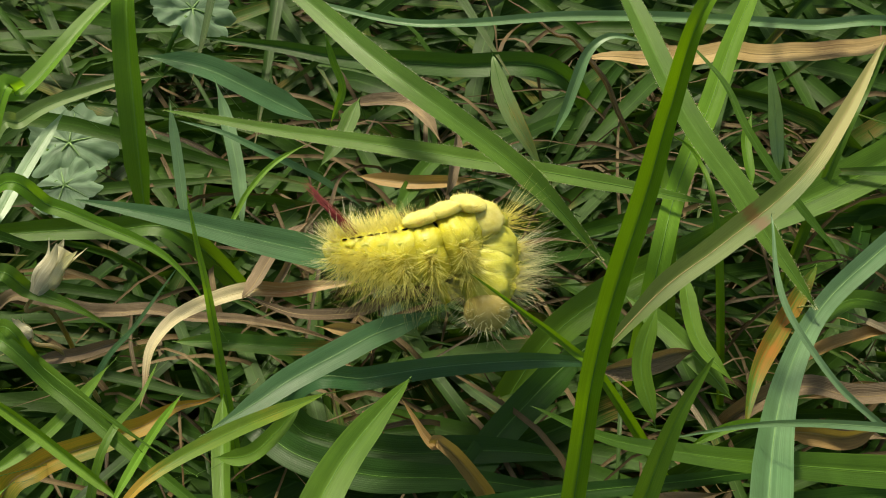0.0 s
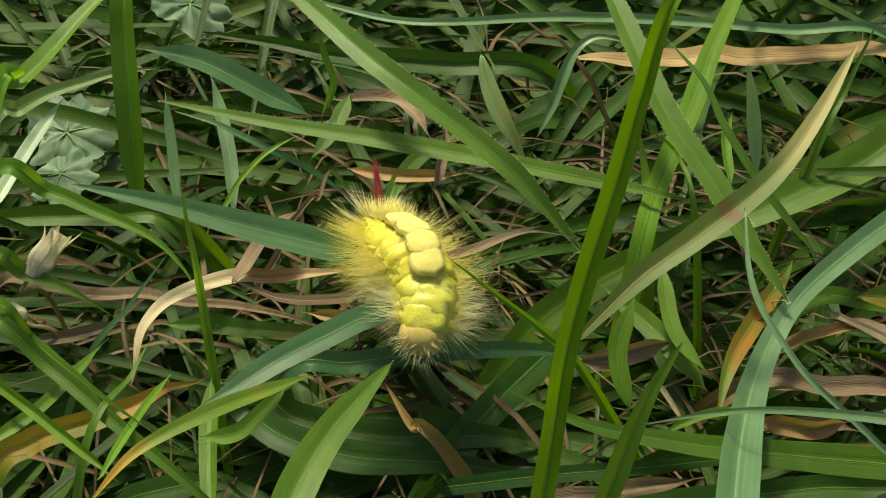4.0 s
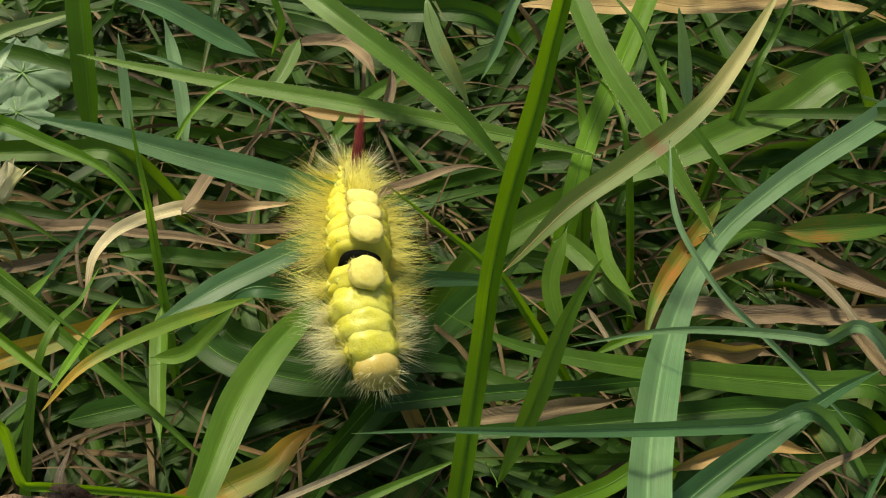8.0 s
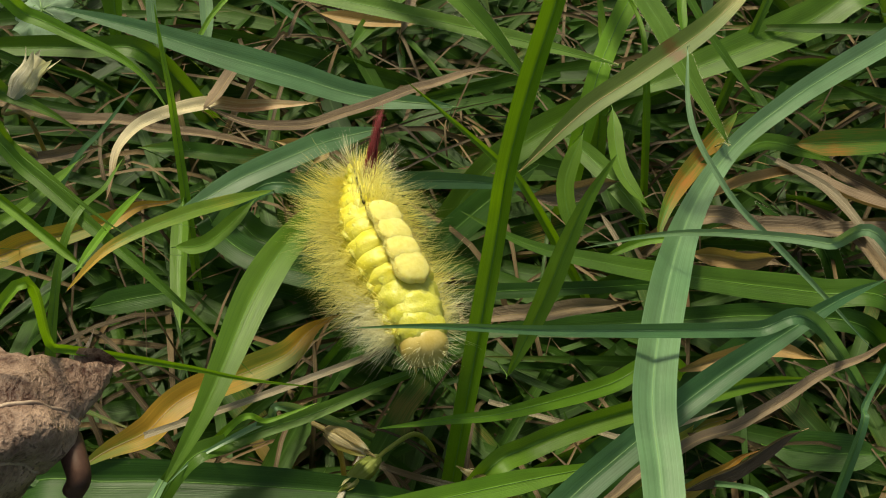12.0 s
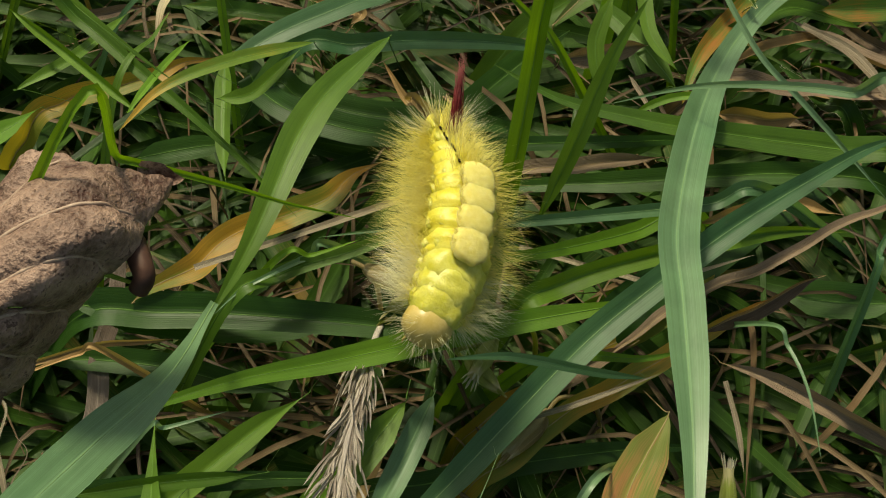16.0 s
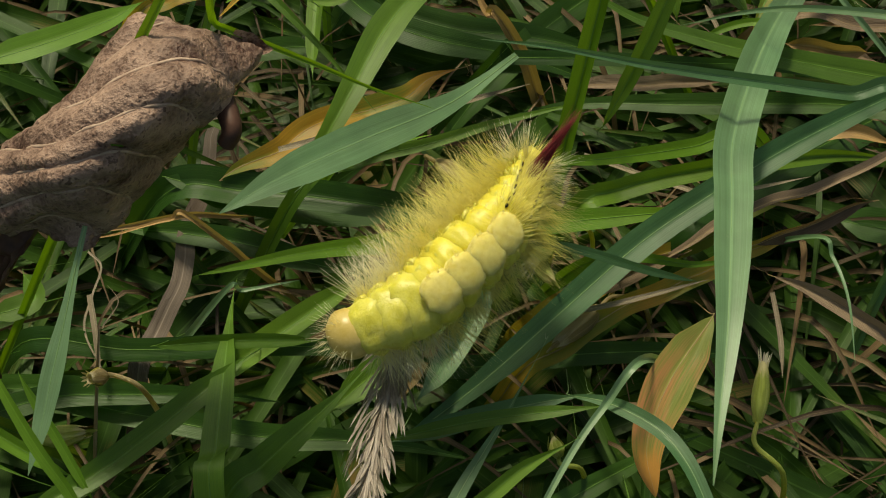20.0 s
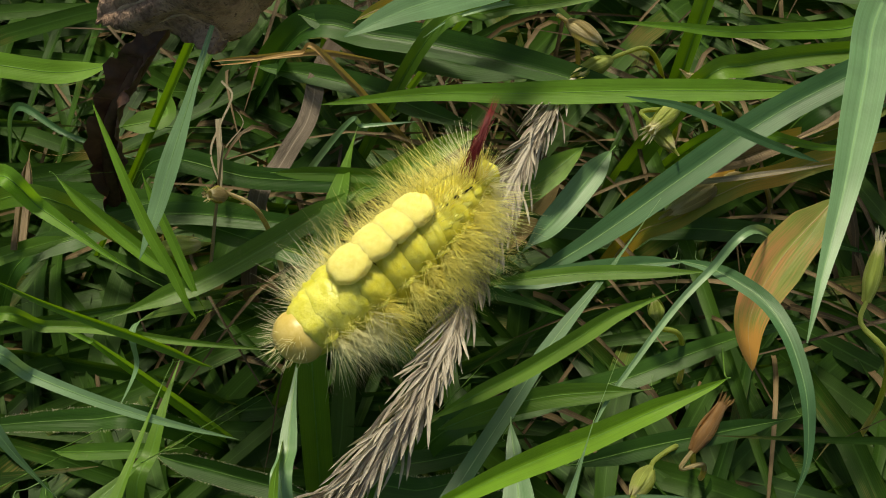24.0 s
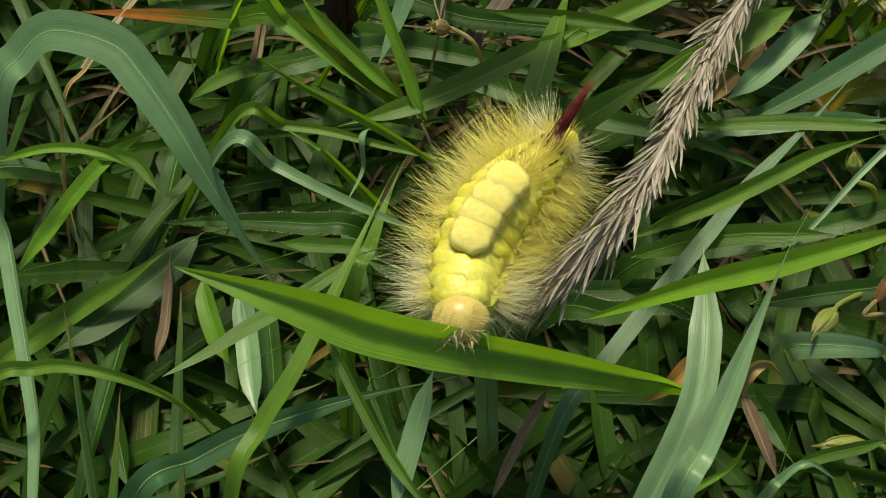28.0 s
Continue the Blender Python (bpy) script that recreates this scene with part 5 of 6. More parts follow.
def build_ear():
    rng = random.Random(8)
    pts = [(-5.5, 44.3, 8.1), (-7.6, 25.6, 13.0), (-7.6, 7.5, 19.5), (-7.4, -11.6, 27.6), (-9.9, -20.9, 28.0), (-14.3, -28.2, 24.7)]
    base = np.array(pts[0])
    root = tagged(new("grass_ear"), "dry grey-beige grass ear with drooping spikelets on a bent stalk", "grass ear")
    root.location = base * MM
    line = spline([(np.array(p) - base) for p in [(-3.0, 62.0, -8.0)] + pts], 8)
    g = tube(line * MM, np.linspace(0.5, 0.2, len(line)) * MM, 7)
    mesh_object("stalk", *g[:2], CHAFF, root, uvs=g[2])
    glumes = [mesh_object("spikelet", *glume(rng.uniform(4.6, 9.0), rng.uniform(0.34, 0.62), k)[:2], CHAFF, root, uvs=glume(1, 1, k)[2]) for k in range(8)]
    used = set()
    count = 230
    for i in range(count):
        s = 0.16 + 0.84 * i / (count - 1)
        f = s * (len(line) - 1)
        k = min(int(f), len(line) - 2)
        p = line[k] + (line[k + 1] - line[k]) * (f - k)
        d = Vector(line[k + 1] - line[k]).normalized()
        side = d.cross(Vector((0, 0, 1))).normalized() * (1 if i % 2 else -1)
        aim = (d * 1.0 + side * rng.uniform(-0.05, 0.34) + Vector((0, 0, rng.uniform(-0.5, 0.1)))).normalized()
        y = Vector((0, 0, 1)).cross(aim).normalized()
        q = Matrix((aim, y, aim.cross(y))).transposed().to_4x4() @ pose(0, 0, 0, rng.uniform(-70, 70))
        q.translation = Vector(p * MM) + side * 0.0004
        j = i % 8
        if j in used:
            ob = new("spikelet", glumes[j].data)
            ob.parent = root
        else:
            ob = glumes[j]
            used.add(j)
        ob.matrix_basis = q


build_ear()


# ---- seed capsules of the low weeds ----
def seed_capsule(kind, a, b, fat=0.36, label="", open_teeth=False):
    a, b = np.array(a, float), np.array(b, float)
    L = np.linalg.norm(b - a)
    root = tagged(new("seed_capsule"), label, "seed capsule", "seed capsules in the grass")
    aim = Vector(b - a).normalized()
    y = Vector((0, 0, 1)).cross(aim).normalized()
    m = Matrix((aim, y, aim.cross(y))).transposed().to_4x4()
    m.translation = Vector(a * MM)
    root.matrix_basis = m
    rng = random.Random(int(abs(a[0]) * 10))
    papery = kind == "cream"
    n, sides = 14, 20
    r = L * fat * (0.5 if papery else 0.4)
    v, uv = [], []
    for i in range(n + 1):
        s = i / n
        rad = r * np.interp(s, (0, 0.08, 0.25, 0.45, 0.7, 0.88, 1), (0.25, 0.62, 1, 0.95, 0.72, 0.6, 0.66) if open_teeth else (0.25, 0.65, 1, 0.98, 0.7, 0.36, 0.16))
        for k in range(sides):
            t = 2 * math.pi * k / sides
            q = rad * (1 + 0.09 * abs(math.cos(2.5 * t)) + 0.06 * noise.noise(Vector((s * 4, math.cos(t) * 2, math.sin(t) * 2 + a[0]))))
            v.append((s * L * 0.85, q * math.cos(t), q * math.sin(t) * 0.9))
            uv.append((k / sides, s))
    f = [(i * sides + k, i * sides + (k + 1) % sides, (i + 1) * sides + (k + 1) % sides, (i + 1) * sides + k) for i in range(n) for k in range(sides)]
    mesh_object("pod", np.array(v) * MM, f, CAPSULE[kind], root, uvs=uv)
    for k in range(5):
        # sepals pressed to the pod
        t = 2 * math.pi * k / 5 + rng.random()
        c, s = math.cos(t), math.sin(t)
        end = 0.3 + 0.7 * papery
        line = spline([(0, r * 0.5 * c, r * 0.5 * s), (L * 0.3, r * 1.1 * c, r * 1.02 * s), (L * 0.62, r * 0.9 * c, r * 0.85 * s), (L * rng.uniform(0.75, 0.95) * (1.15 if papery else 1), r * end * c * 1.5, r * end * s * 1.5)], 4)
        g = strip(line * MM, r * 1.05 * MM, "t", -0.25, (0, 0), (0, c, s), 5, k)
        mesh_object("sepal", *g[:2], CAPSULE[kind], root, uvs=g[2])
    for k in range(10 if not papery else 0):
        # fine teeth round the mouth
        t = 2 * math.pi * k / 10 + rng.gauss(0, 0.08)
        c, s = math.cos(t), math.sin(t)
        wide = 0.08 + 0.99 * open_teeth
        line = spline([(L * 0.82, r * (0.25 + 0.37 * open_teeth) * c, r * (0.22 + 0.36 * open_teeth) * s), (L * 0.92, r * (0.12 + 0.72 * open_teeth) * c, r * (0.12 + 0.71 * open_teeth) * s), (L * rng.uniform(0.97, 1.06), r * wide * c, r * wide * s)], 3)
        g = strip(line * MM, r * 0.3 * MM, "t", 0.2, (0, 0), (0, c, s), 3, k)
        mesh_object("tooth", *g[:2], CAPSULE["cream" if kind == "green" and open_teeth else kind], root, uvs=g[2])
    inv = m.inverted().to_3x3()
    down = np.array(inv @ Vector((rng.uniform(-2, 2), rng.uniform(-2, 2), -(a[2] + 14))))
    away = np.array(inv @ Vector((rng.uniform(3, 7), rng.uniform(-3, 4), -2.0)))
    line = spline([(0.3, 0, 0), (-L * 0.3, 0, 0), np.array([-L * 0.4, 0, 0]) + away * 0.7, np.array([-L * 0.5, 0, 0]) + away + down * 0.4, np.array([-L * 0.55, 0, 0]) + away + down], 5)
    g = tube(line * MM, np.linspace(0.3, 0.45, len(line)) * MM, 7)
    mesh_object("stalk", *g[:2], CAPSULE["dry" if kind != "green" else "green"], root, uvs=g[2])


GREEN_CAPSULE, DRY_CAPSULE = "plump pale green seed capsule with ribbed sepals", "dry straw-coloured seed capsule among dead stalks"
seed_capsule("dry", (15.6, 49.0, 8.0), (10.4, 51.2, 9.0), 0.36, DRY_CAPSULE)
seed_capsule("dry", (-7.5, 55.6, 9.5), (-0.8, 51.6, 10.4), 0.42, DRY_CAPSULE)
seed_capsule("green", (-0.5, 54.6, 3.9), (-5.3, 48.4, 5.8), 0.40, GREEN_CAPSULE)
seed_capsule("green", (11.2, 45.8, 7.8), (7.9, 38.0, 9.8), 0.36, GREEN_CAPSULE, True)
seed_capsule("green", (7.7, 43.8, 5.2), (12.9, 37.6, 7.2), 0.36, GREEN_CAPSULE)
seed_capsule("dry", (19.3, 39.0, 0.0), (12.5, 30.0, 2.0), 0.32, DRY_CAPSULE)
seed_capsule("green", (27.5, -23.1, 0.0), (21.4, -26.3, 2.0), 0.42, GREEN_CAPSULE)
seed_capsule("green", (40.0, 17.5, 13.0), (40.3, 26.4, 16.2), 0.26, "open green seed capsule with a fringed mouth", True)
seed_capsule("green", (15.3, 13.0, 3.9), (13.9, 15.6, 5.9), 0.7, GREEN_CAPSULE)
seed_capsule("cream", (-63.0, 112.4, 12.0), (-58.4, 119.4, 16.2), 0.42, "papery cream husk standing open among green blades", True)
seed_capsule("cream", (-63.7, 107.3, 7.8), (-66.6, 109.5, 9.7), 0.5, "papery cream husk low in the grass", True)
seed_capsule("brown", (23.4, -2.2, -1.3), (26.5, 6.0, 0.7), 0.3, "withered brown seed capsule with a fringed mouth", True)
seed_capsule("green", (18.6, -6.4, 0.0), (17.0, -12.2, 2.0), 0.5, GREEN_CAPSULE)
seed_capsule("green", (-54.0, 5.0, 6.5), (-46.5, 6.5, 8.5), 0.42, GREEN_CAPSULE)
seed_capsule("dry", (-47.7, 14.8, 7.8), (-49.6, 13.1, 9.8), 0.9, DRY_CAPSULE, True)


# ---- lobed leaves low at the back ----
def lobed_leaf(x, y, z, r, turn, tilt):
    root = tagged(new("lobed_leaf"), "grey-green rounded leaf with a scalloped edge", "leaf", "scalloped leaves under the grass")
    root.matrix_basis = pose(x * MM, y * MM, z * MM, tilt, 0, turn)
    verts, uvs, n, rings = [(0, 0, 0)], [(0.5, 0.0)], 84, 7
    for j in range(1, rings + 1):
        for k in range(n):
            t = 2 * math.pi * k / n
            q = r * j / rings * (1 + (0.16 * abs(math.sin(4.5 * t)) ** 0.7 + 0.05 * abs(math.sin(13.5 * t)) - 0.08) * j / rings) * (1 - 0.35 * math.exp(-((t - math.pi) / 0.35) ** 2))
            fold = 0.08 * r * abs(math.sin(4.5 * t)) * j / rings - 0.12 * r * (j / rings) ** 2 + 0.22 * r * j / rings * noise.noise(Vector((q * math.cos(t) * 0.45 + x, q * math.sin(t) * 0.45, 2)))
            q *= 1 + 0.25 * j / rings * noise.noise(Vector((3 * math.cos(t) + x, 3 * math.sin(t), 0)))
            verts.append((q * math.cos(t), q * math.sin(t), fold))
            uvs.append((k / n, j / rings))
    faces = [(0, 1 + k, 1 + (k + 1) % n) for k in range(n)]
    faces += [(1 + j * n + k, 1 + j * n + n + k, 1 + j * n + n + (k + 1) % n, 1 + j * n + (k + 1) % n) for j in range(rings - 1) for k in range(n)]
    mesh_object("lamina", np.array(verts) * MM, faces, LOBED, root, uvs=uvs)
    for k in range(5):
        t = radians(-140 + 70 * k)
        g = tube(np.array([(q * r * math.cos(t), q * r * math.sin(t), 0.1 - 0.12 * r * q * q) for q in np.linspace(0, 0.9, 7)]) * MM, np.linspace(0.25, 0.08, 7) * MM, 5)
        mesh_object("vein", *g[:2], MIDRIB["pale"], root)
    g = tube(spline([(-r * 0.3, 0, -0.2), (-r * 0.9, 0, -4), (-r, 0, -20)], 5) * MM, 0.5 * MM, 6)
    mesh_object("stalk", *g[:2], MIDRIB["green"], root)


lobed_leaf(-70.5, 158.0, 0.0, 7.5, 20, 18)
lobed_leaf(-70.0, 149.0, -2.0, 6.0, -30, 10)
lobed_leaf(-52.0, 192.0, 4.0, 7.5, 70, 25)


# ---- the caterpillar ----
# seconds; tail, rear middle, front middle and head along the back, millimetres
SPINE_A = [
    (0, -18.0, 115.0, 21.4, -6.1, 113.0, 26.4, 3.6, 115.8, 26.0, 4.3, 102.0, 20.8),
    (1, -19.0, 114.8, 21.4, -8.1, 112.3, 26.4, 1.0, 115.0, 26.0, -0.6, 101.2, 20.8),
    (2, -15.1, 119.7, 20.0, -7.3, 113.7, 26.2, -0.6, 114.0, 26.0, -1.8, 100.3, 20.8),
    (2.5, -14.0, 120.9, 18.2, -6.8, 113.6, 26.0, -0.3, 113.6, 26.0, -1.8, 99.8, 20.8),
    (4.5, -7.6, 124.8, 14.3, -3.7, 110.9, 23.4, -3.7, 99.1, 23.4, -5.2, 91.0, 20.8),
    (5, -6.1, 123.2, 14.3, -3.1, 109.4, 23.4, -4.2, 98.6, 23.4, -5.8, 89.5, 20.8),
    (6, -4.4, 123.9, 14.3, -2.8, 105.6, 23.4, -4.0, 92.5, 23.4, -5.0, 82.7, 20.8),
]
SPINE_B = [
    (7, -5.3, 123.3, 14.9, -2.6, 102.6, 24.1, -3.5, 91.1, 24.1, -0.7, 83.5, 21.4),
    (8, -4.9, 120.3, 15.6, -1.9, 99.4, 24.7, -1.0, 85.9, 24.7, 2.0, 74.6, 22.1),
    (9, -4.4, 118.8, 15.6, -3.2, 98.2, 24.7, -1.7, 85.5, 24.7, -0.4, 75.9, 22.1),
    (10, -3.5, 107.4, 23.4, -3.3, 94.4, 25.4, -1.7, 80.9, 25.4, 1.9, 69.0, 23.4),
    (11, -2.9, 94.9, 24.1, -1.0, 81.5, 26.0, 2.8, 72.1, 26.0, 2.8, 62.0, 24.1),
    (11.5, -3.6, 92.8, 24.1, -1.4, 81.6, 26.0, 3.2, 71.3, 26.0, 5.7, 61.2, 24.1),
    (13.5, -3.8, 80.8, 24.7, 2.0, 72.1, 26.7, 5.5, 61.9, 26.7, 8.8, 52.3, 24.7),
]
SPINE_C = [
    (14, -3.9, 75.7, 24.7, 2.7, 67.4, 26.6, 7.1, 57.0, 26.6, 10.5, 47.6, 24.7),
    (15, -1.6, 76.8, 25.4, 3.2, 66.3, 27.3, 6.2, 55.7, 27.3, 9.6, 44.9, 25.4),
    (16, 2.8, 71.3, 25.4, 7.4, 59.9, 27.3, 6.6, 46.9, 27.3, 2.6, 36.9, 25.4),
    (17, 3.0, 69.2, 26.0, 6.2, 57.7, 27.9, 4.6, 45.0, 27.9, -1.7, 32.6, 26.0),
    (18, 4.8, 64.4, 26.6, 8.1, 52.2, 28.6, 3.7, 38.6, 28.6, -1.8, 27.3, 26.7),
    (19, 9.5, 55.9, 26.7, 7.2, 40.6, 28.6, 1.2, 28.9, 28.6, -5.4, 16.9, 26.7),
    (20, 8.0, 46.3, 27.3, 5.5, 32.9, 29.3, -3.2, 20.9, 29.3, -13.8, 14.6, 27.3),
]
SPINE_D = [
    (21, 7.8, 36.5, 28.0, 1.4, 24.1, 29.9, -7.7, 17.7, 29.9, -16.9, 12.1, 28.0),
    (21.5, 6.2, 33.9, 27.9, -1.0, 21.4, 29.9, -9.8, 14.9, 29.9, -18.8, 9.1, 27.9),
    (23.5, -3.0, 21.3, 29.3, -9.9, 11.9, 31.2, -15.9, 2.7, 31.2, -22.1, -7.8, 29.3),
    (24, -9.1, 15.5, 29.2, -14.4, 6.4, 31.2, -19.3, -1.9, 31.2, -25.2, -11.4, 29.2),
    (25, -13.4, 5.7, 29.9, -17.4, -3.1, 31.9, -22.1, -9.9, 31.9, -28.2, -20.5, 29.9),
    (25.5, -13.2, 4.4, 29.9, -18.5, -6.7, 31.9, -22.4, -17.0, 31.9, -23.7, -28.7, 31.9),
    (26, -13.5, 4.1, 29.9, -18.2, -5.1, 31.9, -22.8, -16.7, 31.9, -24.5, -28.8, 31.9),
]
SPINE_E = [
    (27, -16.1, -3.9, 30.5, -19.8, -12.5, 32.5, -22.9, -20.7, 32.5, -19.1, -31.8, 33.8),
    (28, -18.0, -9.6, 30.6, -21.5, -19.4, 32.5, -22.5, -27.9, 32.5, -20.1, -35.8, 33.8),
]
SPINE = SPINE_A + SPINE_B + SPINE_C + SPINE_D + SPINE_E
# name, centre along the body (0 tail, 1 head), half length, half width
SEGMENTS = [("tail_segment", 0.035, 1.9, 2.2), ("rear_segment", 0.10, 2.2, 2.7), ("rear_segment", 0.17, 2.3, 3.3),
            ("rear_segment", 0.235, 2.4, 4.1), ("rear_segment", 0.30, 2.3, 4.4), ("tuft_segment", 0.37, 1.9, 4.7),
            ("tuft_segment", 0.465, 1.9, 4.8), ("tuft_segment", 0.56, 1.9, 4.8), ("tuft_segment", 0.65, 1.9, 4.7),
            ("front_segment", 0.735, 2.3, 4.4), ("front_segment", 0.815, 2.3, 4.1), ("front_segment", 0.885, 2.3, 3.5), ("head", 0.962, 2.95, 3.35)]
# how far the body is drawn apart behind the foremost tuft, second by second
STRETCH = {6: 0.09, 8: 0.08, 14: 0.035, 15: 0.02, 16: 0.01, 17: 0.012, 18: 0.05, 19: 0.04, 20: 0.0, 21: 0.0, 21.5: 0.02, 23.5: 0.01, 24: 0.035, 25: 0.03}
# lean about the body's length, second by second: rear, front
LEAN_ROWS = [(0, 36, -2), (2.5, 32, 0), (4.5, 14, 8), (8, 15, 15), (10, 6, 4), (11.5, 22, 14), (14, 30, 24), (17, 28, 26), (20, 38, 32), (21.5, 26, 22), (23.5, -6, -4), (24, -12, -10), (26, -4, 0), (28, 6, 2)]


def body_part(name, geometry, material, parent, label=""):
    ob = mesh_object(name, *geometry[:2], material, parent)
    return tagged(ob, label)


def bristles(rng, half, radius, count, reach, spread=0.34, angles=(60, 84, 108, 138), thick=0.03):
    """Fans of fine hairs out of the warts on both flanks. x runs to the head, z up."""
    rows = []
    for sgn in (-1, 1):
        for a in angles:
            for _ in range(count):
                t = radians(a + rng.gauss(0, 4.5)) * sgn
                n = np.array([rng.gauss(0, 0.25), math.sin(t), math.cos(t)])
                n /= np.linalg.norm(n)
                p = np.array([rng.gauss(0, 0.18) * half, n[1] * radius * 0.93, n[2] * radius * 0.93 - radius])
                d = n + np.array([rng.gauss(0, spread), rng.gauss(0, spread * 0.6), rng.gauss(0, spread * 0.6) + 0.1])
                d /= np.linalg.norm(d)
                L = reach * rng.uniform(0.45, 1.1)
                rows.append(hair(p, p + d * L, thick, 0.05 * L))
    v, f, uv = merge(rows)
    return v * MM, f, uv


def build_caterpillar():
    rng = random.Random(5)
    root = tagged(new("caterpillar"), "yellow hairy caterpillar with cream tufts and a red tail pencil", "caterpillar")
    pieces = []
    for i, (name, s, half, rad) in enumerate(SEGMENTS):
        front, tuft, head = name == "front_segment", name == "tuft_segment", name == "head"
        if head:
            v, f, uv = blob(half, rad, rad * 0.95, 14, 20, 0.04, i)
            v = v + np.array([0, 0, -rad - 0.1])
        else:
            v, f, uv = blob(half * (1.6 if front else 1.55), rad, rad * 0.97, 26, 32, 0.09, i, 2.5)
            # wrinkles round the ring
            lump = np.array([noise.noise(Vector(q) * 1.1 + Vector((i * 5.0, 0, 0))) for q in v])
            v = v * (1 + (0.07 if front else 0.045) * lump)[:, None]
            v = v * np.array([1, 1, 1]) * (1 + (0.022 if front else 0.014) * np.sin(v[:, 0] * 6.5 + 0.7 * v[:, 1] + 1.4 * np.sin(v[:, 1] * 0.9 + i)))[:, None] + np.array([0, 0, -rad])
        seg = body_part(name, (v * MM, f), HEAD if head else SKIN_FRONT if front else SKIN, root,
                        "round cream-yellow head capsule" if head else "")
        pieces.append((seg, s))
        reach = {"head": 2.2, "tail_segment": 6.4, "front_segment": 7.4, "tuft_segment": 8.2}.get(name, 8.8)
        if not head:
            body_part("hairs", bristles(rng, half, rad, 42, reach, angles=(94, 110, 130, 150) if s > 0.85 else (88, 106, 126, 146) if front else (40, 70, 100, 135) if s < 0.05 else (86, 102, 120, 142) if tuft else (78, 94, 114, 140)), SETA_PALE if front or name == "tail_segment" else SETA, seg,
                      "long pale yellow hairs")
            body_part("underfur", bristles(rng, half, rad, 24, reach * 0.42, 0.5, (74, 90, 108), 0.026), SETA, seg, "dense short yellow hairs")
            # warts
            for sgn in (-1, 1):
                for a in ((84, 112) if front else (48, 76, 106)):
                    w, wf, _ = blob(1.15, 1.0, 0.5, 8, 12, 0.25, i)
                    t = radians(a) * sgn
                    w = w + np.array([0.2, math.sin(t) * rad * 0.88, math.cos(t) * rad * 0.86 - rad])
                    body_part("wart", (w * MM, wf), SKIN_FRONT, seg)
        if tuft:
            w, wf, _ = blob(2.7, 2.6, 1.0, 18, 28, 0.12, i + 30, 2.2)
            w = w + np.array([0.15, 0, 0.3])
            brush = body_part("brush_tuft", (w * MM, wf), TUFT_CORE, seg, "dense cream brush tuft")
            rows = []
            for _ in range(420):
                x, y = rng.uniform(-1, 1), rng.uniform(-1, 1)
                p = np.array([0.15 + x * 1.6, y * 1.7, 0.2])
                q = np.array([0.15 + x * 2.2 + rng.gauss(0, 0.1), y * 2.55 + rng.gauss(0, 0.12), 1.6 - 1.1 * (x * x + y * y) ** 1.2 * 0.5 + rng.gauss(0, 0.1)])
                rows.append(hair(p, q, 0.032))
            for _ in range(260):
                # the rim splays out over the back
                t = rng.uniform(0, 2 * math.pi)
                p = np.array([0.15 + math.cos(t) * 1.5, math.sin(t) * 1.8, 0.4])
                q = np.array([0.15 + math.cos(t) * rng.uniform(2.3, 2.9), math.sin(t) * rng.uniform(2.7, 3.7), rng.uniform(0.1, 1.3)])
                rows.append(hair(p, q, 0.03))
            hv, hf, _ = merge(rows)
            body_part("tuft_hair", (hv * MM, hf), TUFT, brush)
        if name in ("rear_segment", "tail_segment"):
            rows = []
            for _ in range(150):
                x, y = rng.uniform(-1, 1), rng.gauss(0, 0.5)
                p = np.array([x * half * 0.8, y * rad * 0.7, -0.2 - 0.5 * y * y])
                q = p + np.array([rng.gauss(-0.9, 0.6), y * 1.4 + rng.gauss(0, 0.4), rng.uniform(1.5, 3.6)])
                rows.append(hair(p, q, 0.028))
            hv, hf, _ = merge(rows)
            body_part("hairs", (hv * MM, hf), SETA, seg, "short bright yellow hairs on the back")
            for sgn in (-1, 1) if name == "rear_segment" else ():
                for dx in (-0.7, 0.8):
                    w, wf, _ = blob(rng.uniform(0.35, 0.65), 0.2, 0.14, 6, 8, 0.2, i)
                    w = w + np.array([dx + rng.gauss(0, 0.15), sgn * (1.75 + rng.gauss(0, 0.12)), -0.33])
                    body_part("black_fleck", (w * MM, wf), BLACK, seg)
        if i == 1:
            rows = []
            for _ in range(220):
                p = np.array([rng.gauss(0, 0.4), rng.gauss(0, 0.4), -0.3])
                L = rng.uniform(5.0, 11.0)
                d = np.array([-0.55 + rng.gauss(0, 0.03), rng.gauss(0, 0.03), 0.83])
                q = d / np.linalg.norm(d)
                rows.append(hair(p, q * L + p * (0.55 - 0.045 * L), 0.055))
            hv, hf, _ = merge(rows)
            body_part("tail_pencil", (hv * MM, hf), RED_HAIR, seg, "dark red hair pencil")
        if front or (name == "rear_segment" and i in (1, 2)) or tuft:
            for sgn in (-1, 1):
                w, wf, _ = tube([(0, sgn * rad * 0.45, -1.75 * rad), (0.3, sgn * rad * 0.55, -2.15 * rad), (0.5, sgn * rad * 0.5, -2.5 * rad)],
                                (0.55, 0.42, 0.18) if front else (1.0, 0.8, 0.7), 8)
                body_part("leg", (w * MM, wf), HORN if front else SKIN, seg)
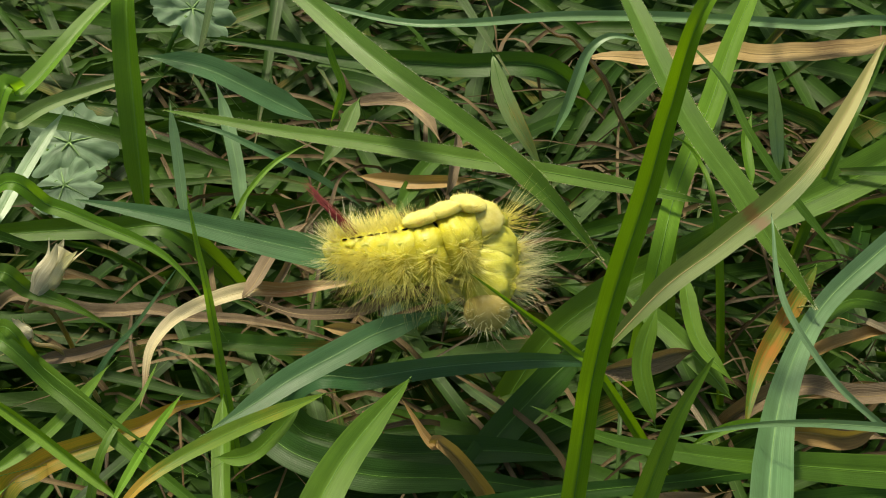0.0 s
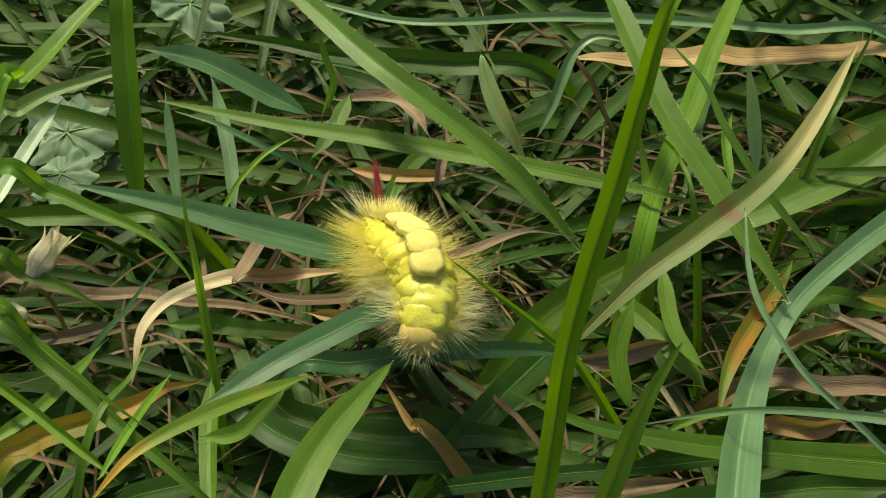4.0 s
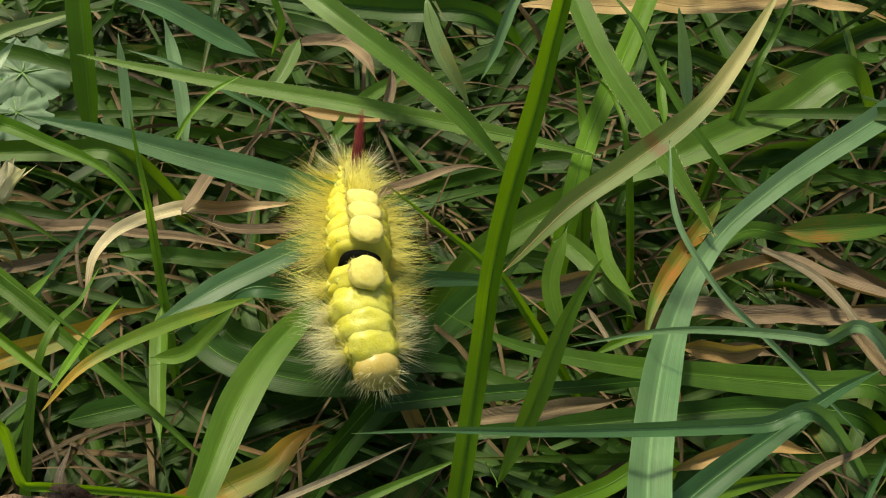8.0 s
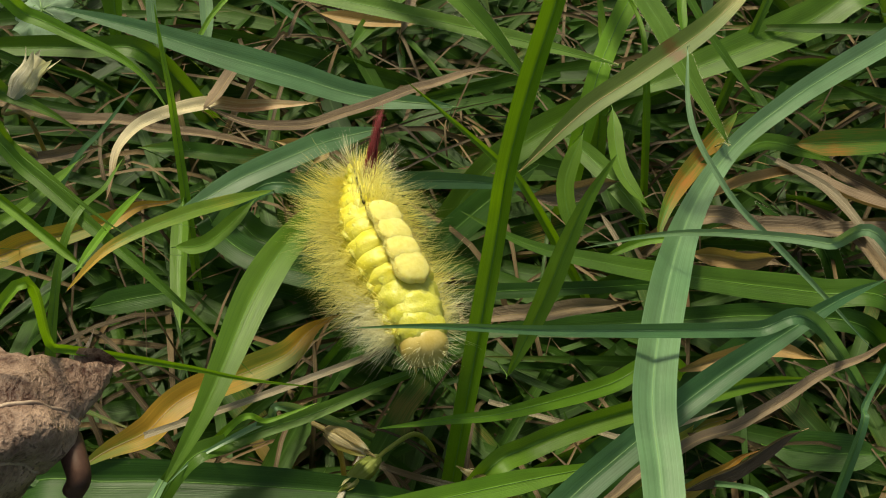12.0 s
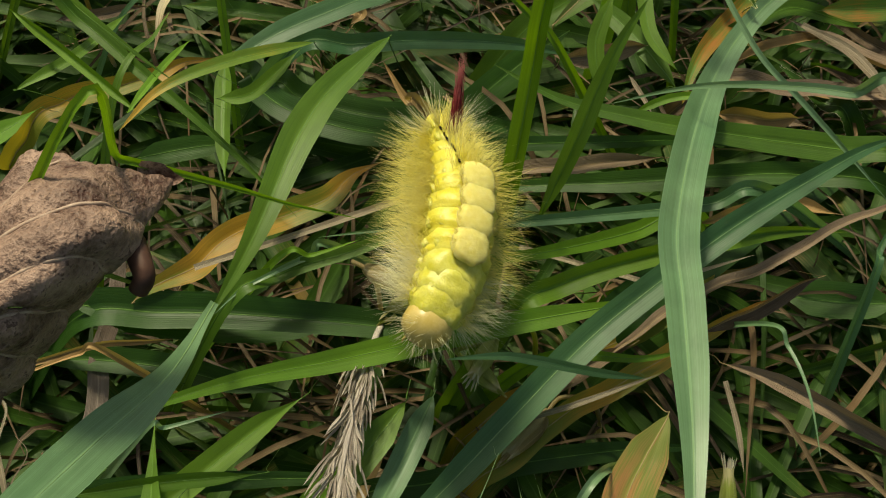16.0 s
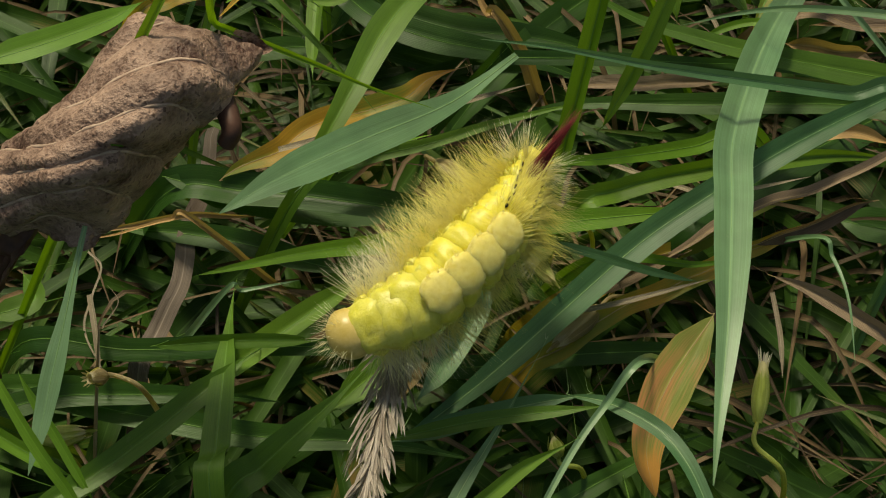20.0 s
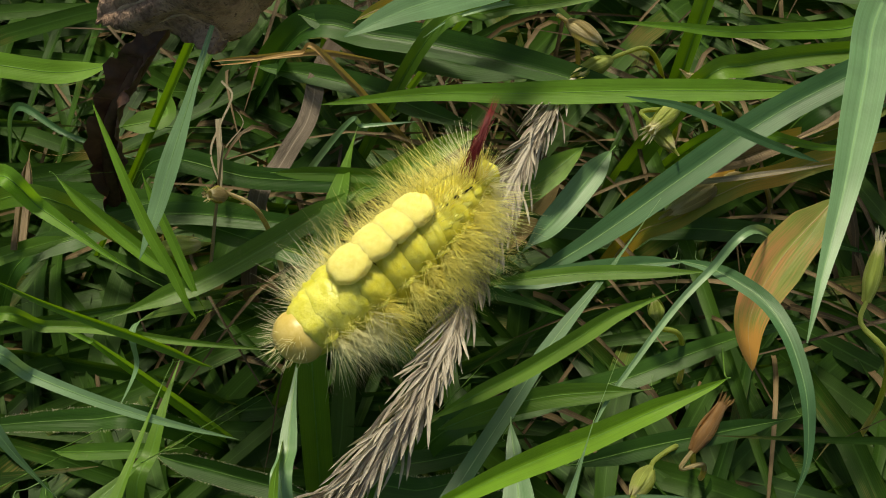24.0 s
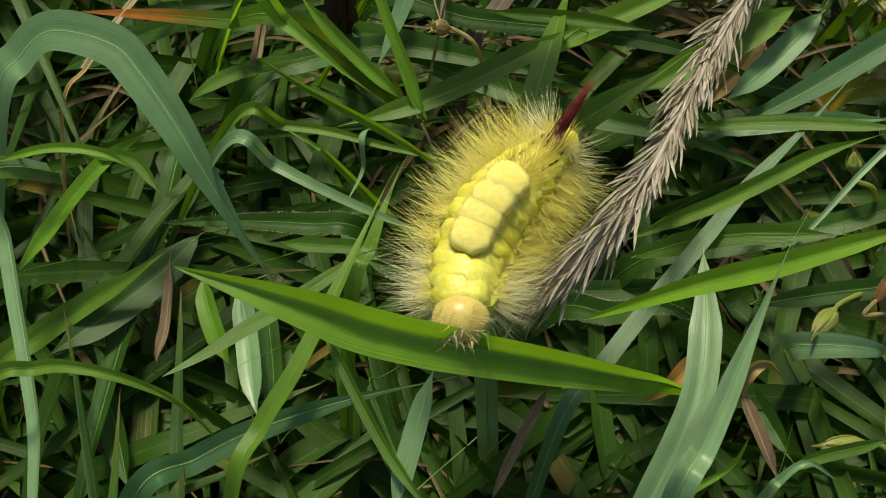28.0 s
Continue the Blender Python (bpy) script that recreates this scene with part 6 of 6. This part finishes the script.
        if head:
            for sgn in (-1, 1):
                w, wf, _ = blob(0.5, 0.6, 0.6, 8, 10, 0.2)
                body_part("eye_patch", ((w + np.array([1.7, sgn * 1.7, -3.6])) * MM, wf), HORN, seg)
                w, wf, _ = tube([(2.1, sgn * 1.4, -4.3), (2.8, sgn * 1.6, -4.6), (3.3, sgn * 1.5, -4.9)], (0.24, 0.18, 0.08), 6)
                body_part("antenna", (w * MM, wf), HEAD, seg)
                w, wf, _ = blob(0.55, 0.6, 0.5, 8, 10)
                body_part("mandible", ((w + np.array([2.2, sgn * 0.8, -4.5])) * MM, wf), HORN, seg)
            w, wf, _ = blob(0.45, 0.6, 0.45, 8, 12)
            body_part("upper_lip", ((w + np.array([2.45, 0, -3.9])) * MM, wf), TUFT, seg, "small cream upper lip")
            rows = []
            for _ in range(90):
                t, a = rng.uniform(-1.4, 1.4), rng.uniform(-0.4, 1.0)
                n = np.array([math.cos(t) * math.cos(a), math.sin(t) * math.cos(a), math.sin(a)])
                p = n * rad * 0.95 + (0, 0, -rad - 0.1)
                rows.append(hair(p, p + (n + np.array([0.2, rng.gauss(0, .3), rng.gauss(0, .3)])) * rng.uniform(1, 2.6), 0.022))
            hv, hf, _ = merge(rows)
            body_part("hairs", (hv * MM, hf), SETA_PALE, seg)
    # black folds that open between the tufts as it stretches
    for s, r in ((0.605, 3.5), (0.512, 3.1), (0.417, 3.1)):
        v, f, _ = blob(1.5, r * 0.9, r * 0.8, 8, 24, 0.02, 3, 2.4)
        fold = body_part("black_fold", ((v + np.array([0, 0, -r * 0.8 - 0.7])) * MM, f), BLACK, root, "velvet black fold between two tufts")
        pieces.append((fold, s))
    return root, pieces


CATERPILLAR, BODY_PIECES = build_caterpillar()


def body_pose(points, s, gap=0.0, when=None):
    """Where a ring sits: along the curve through the four points of the back, x towards the head, z up."""
    line = spline(points, 16)
    run = np.concatenate([[0], np.cumsum(np.linalg.norm(np.diff(line, axis=0), axis=1))])
    run /= run[-1]

    s = s * (0.605 - gap / 2) / 0.605 if s < 0.6 else 0.605 if s < 0.61 else 0.605 + gap / 2 + (s - 0.605) * (0.395 - gap / 2) / 0.395

    def at(q):
        return Vector([np.interp(q, run, line[:, k]) for k in range(3)])

    here = at(s)
    ahead = (at(min(1, s + 0.07)) - at(max(0, s - 0.07))).normalized()
    side = Vector((0, 0, 1)).cross(ahead).normalized()
    up = ahead.cross(side)
    m = Matrix((ahead, side, up)).transposed().to_4x4()
    if when is not None:
        rear, fore = (np.interp(when, [r[0] for r in LEAN_ROWS], [r[k] for r in LEAN_ROWS]) for k in (1, 2))
        lean = np.interp(s, (0.2, 0.36, 0.52, 0.68), (min(rear, 30), rear, rear, fore))
        m = m @ Matrix.Rotation(radians(-lean), 4, "X")
        if s > 0.95:
            m = m @ Matrix.Rotation(radians(-np.interp(when, (0, 2.5, 4.5, 20, 21.5, 26, 27, 28), (12, 12, -6, 0, 12, 8, 24, 24))), 4, "Y")
    m.translation = here * MM
    return m


# ---- movement ----
def motions():
    rows = [(r[0], [r[1:4], r[4:7], r[7:10], r[10:13]]) for r in SPINE]
    root_poses = [(t, body_pose(p, 0.5)) for t, p in rows]
    walk(CATERPILLAR, root_poses)
    for piece, s in BODY_PIECES:
        walk(piece, [(t, m.inverted() @ body_pose(p, s, STRETCH.get(t, 0.0), t)) for (t, p), (_, m) in zip(rows, root_poses)])
    # a blade that the caterpillar shoves aside, and that slips back behind it
    after = Matrix.Translation(PUSHED_BLADE.location)
    before = Matrix.Translation(Vector((-0.0275, -0.0317, 0.0068))) @ after @ pose(0, 0, 0, 0, 0, 21.8) @ Matrix.Rotation(radians(-13.5), 4, Vector((0.82, -0.572, 0)))
    walk(PUSHED_BLADE, [(0, before), (19.5, before), (19.7, before), (19.95, after), (20.2, after), (28, after)])
    # a blade that its tail drags along as it turns
    slid = Matrix.Translation(SLIDING_BLADE.location)
    first = Matrix.Translation(Vector((0.0050, 0.0040, 0))) @ slid
    walk(SLIDING_BLADE, [(0, first), (4.2, first), (5.6, slid), (28, slid)])
    # the leaf in front, pressed down by its head at the end
    free = Matrix.Translation(FRONT_LEAF.location)
    pressed = free @ Matrix.Rotation(radians(-5), 4, Vector((-0.35, 0.94, 0)))
    walk(FRONT_LEAF, [(0, free), (26.5, free), (27.1, free), (27.9, pressed), (28, pressed)])
    # a blade that it treads down and that springs up again
    rest = Matrix.Translation(SPRINGING_BLADE.location)
    down = rest @ pose(0, 0, 0, 0, -13, 0)
    walk(SPRINGING_BLADE, [(0, rest), (11.6, rest), (13.3, down), (17.5, down), (19.5, rest), (28, rest)])


motions()
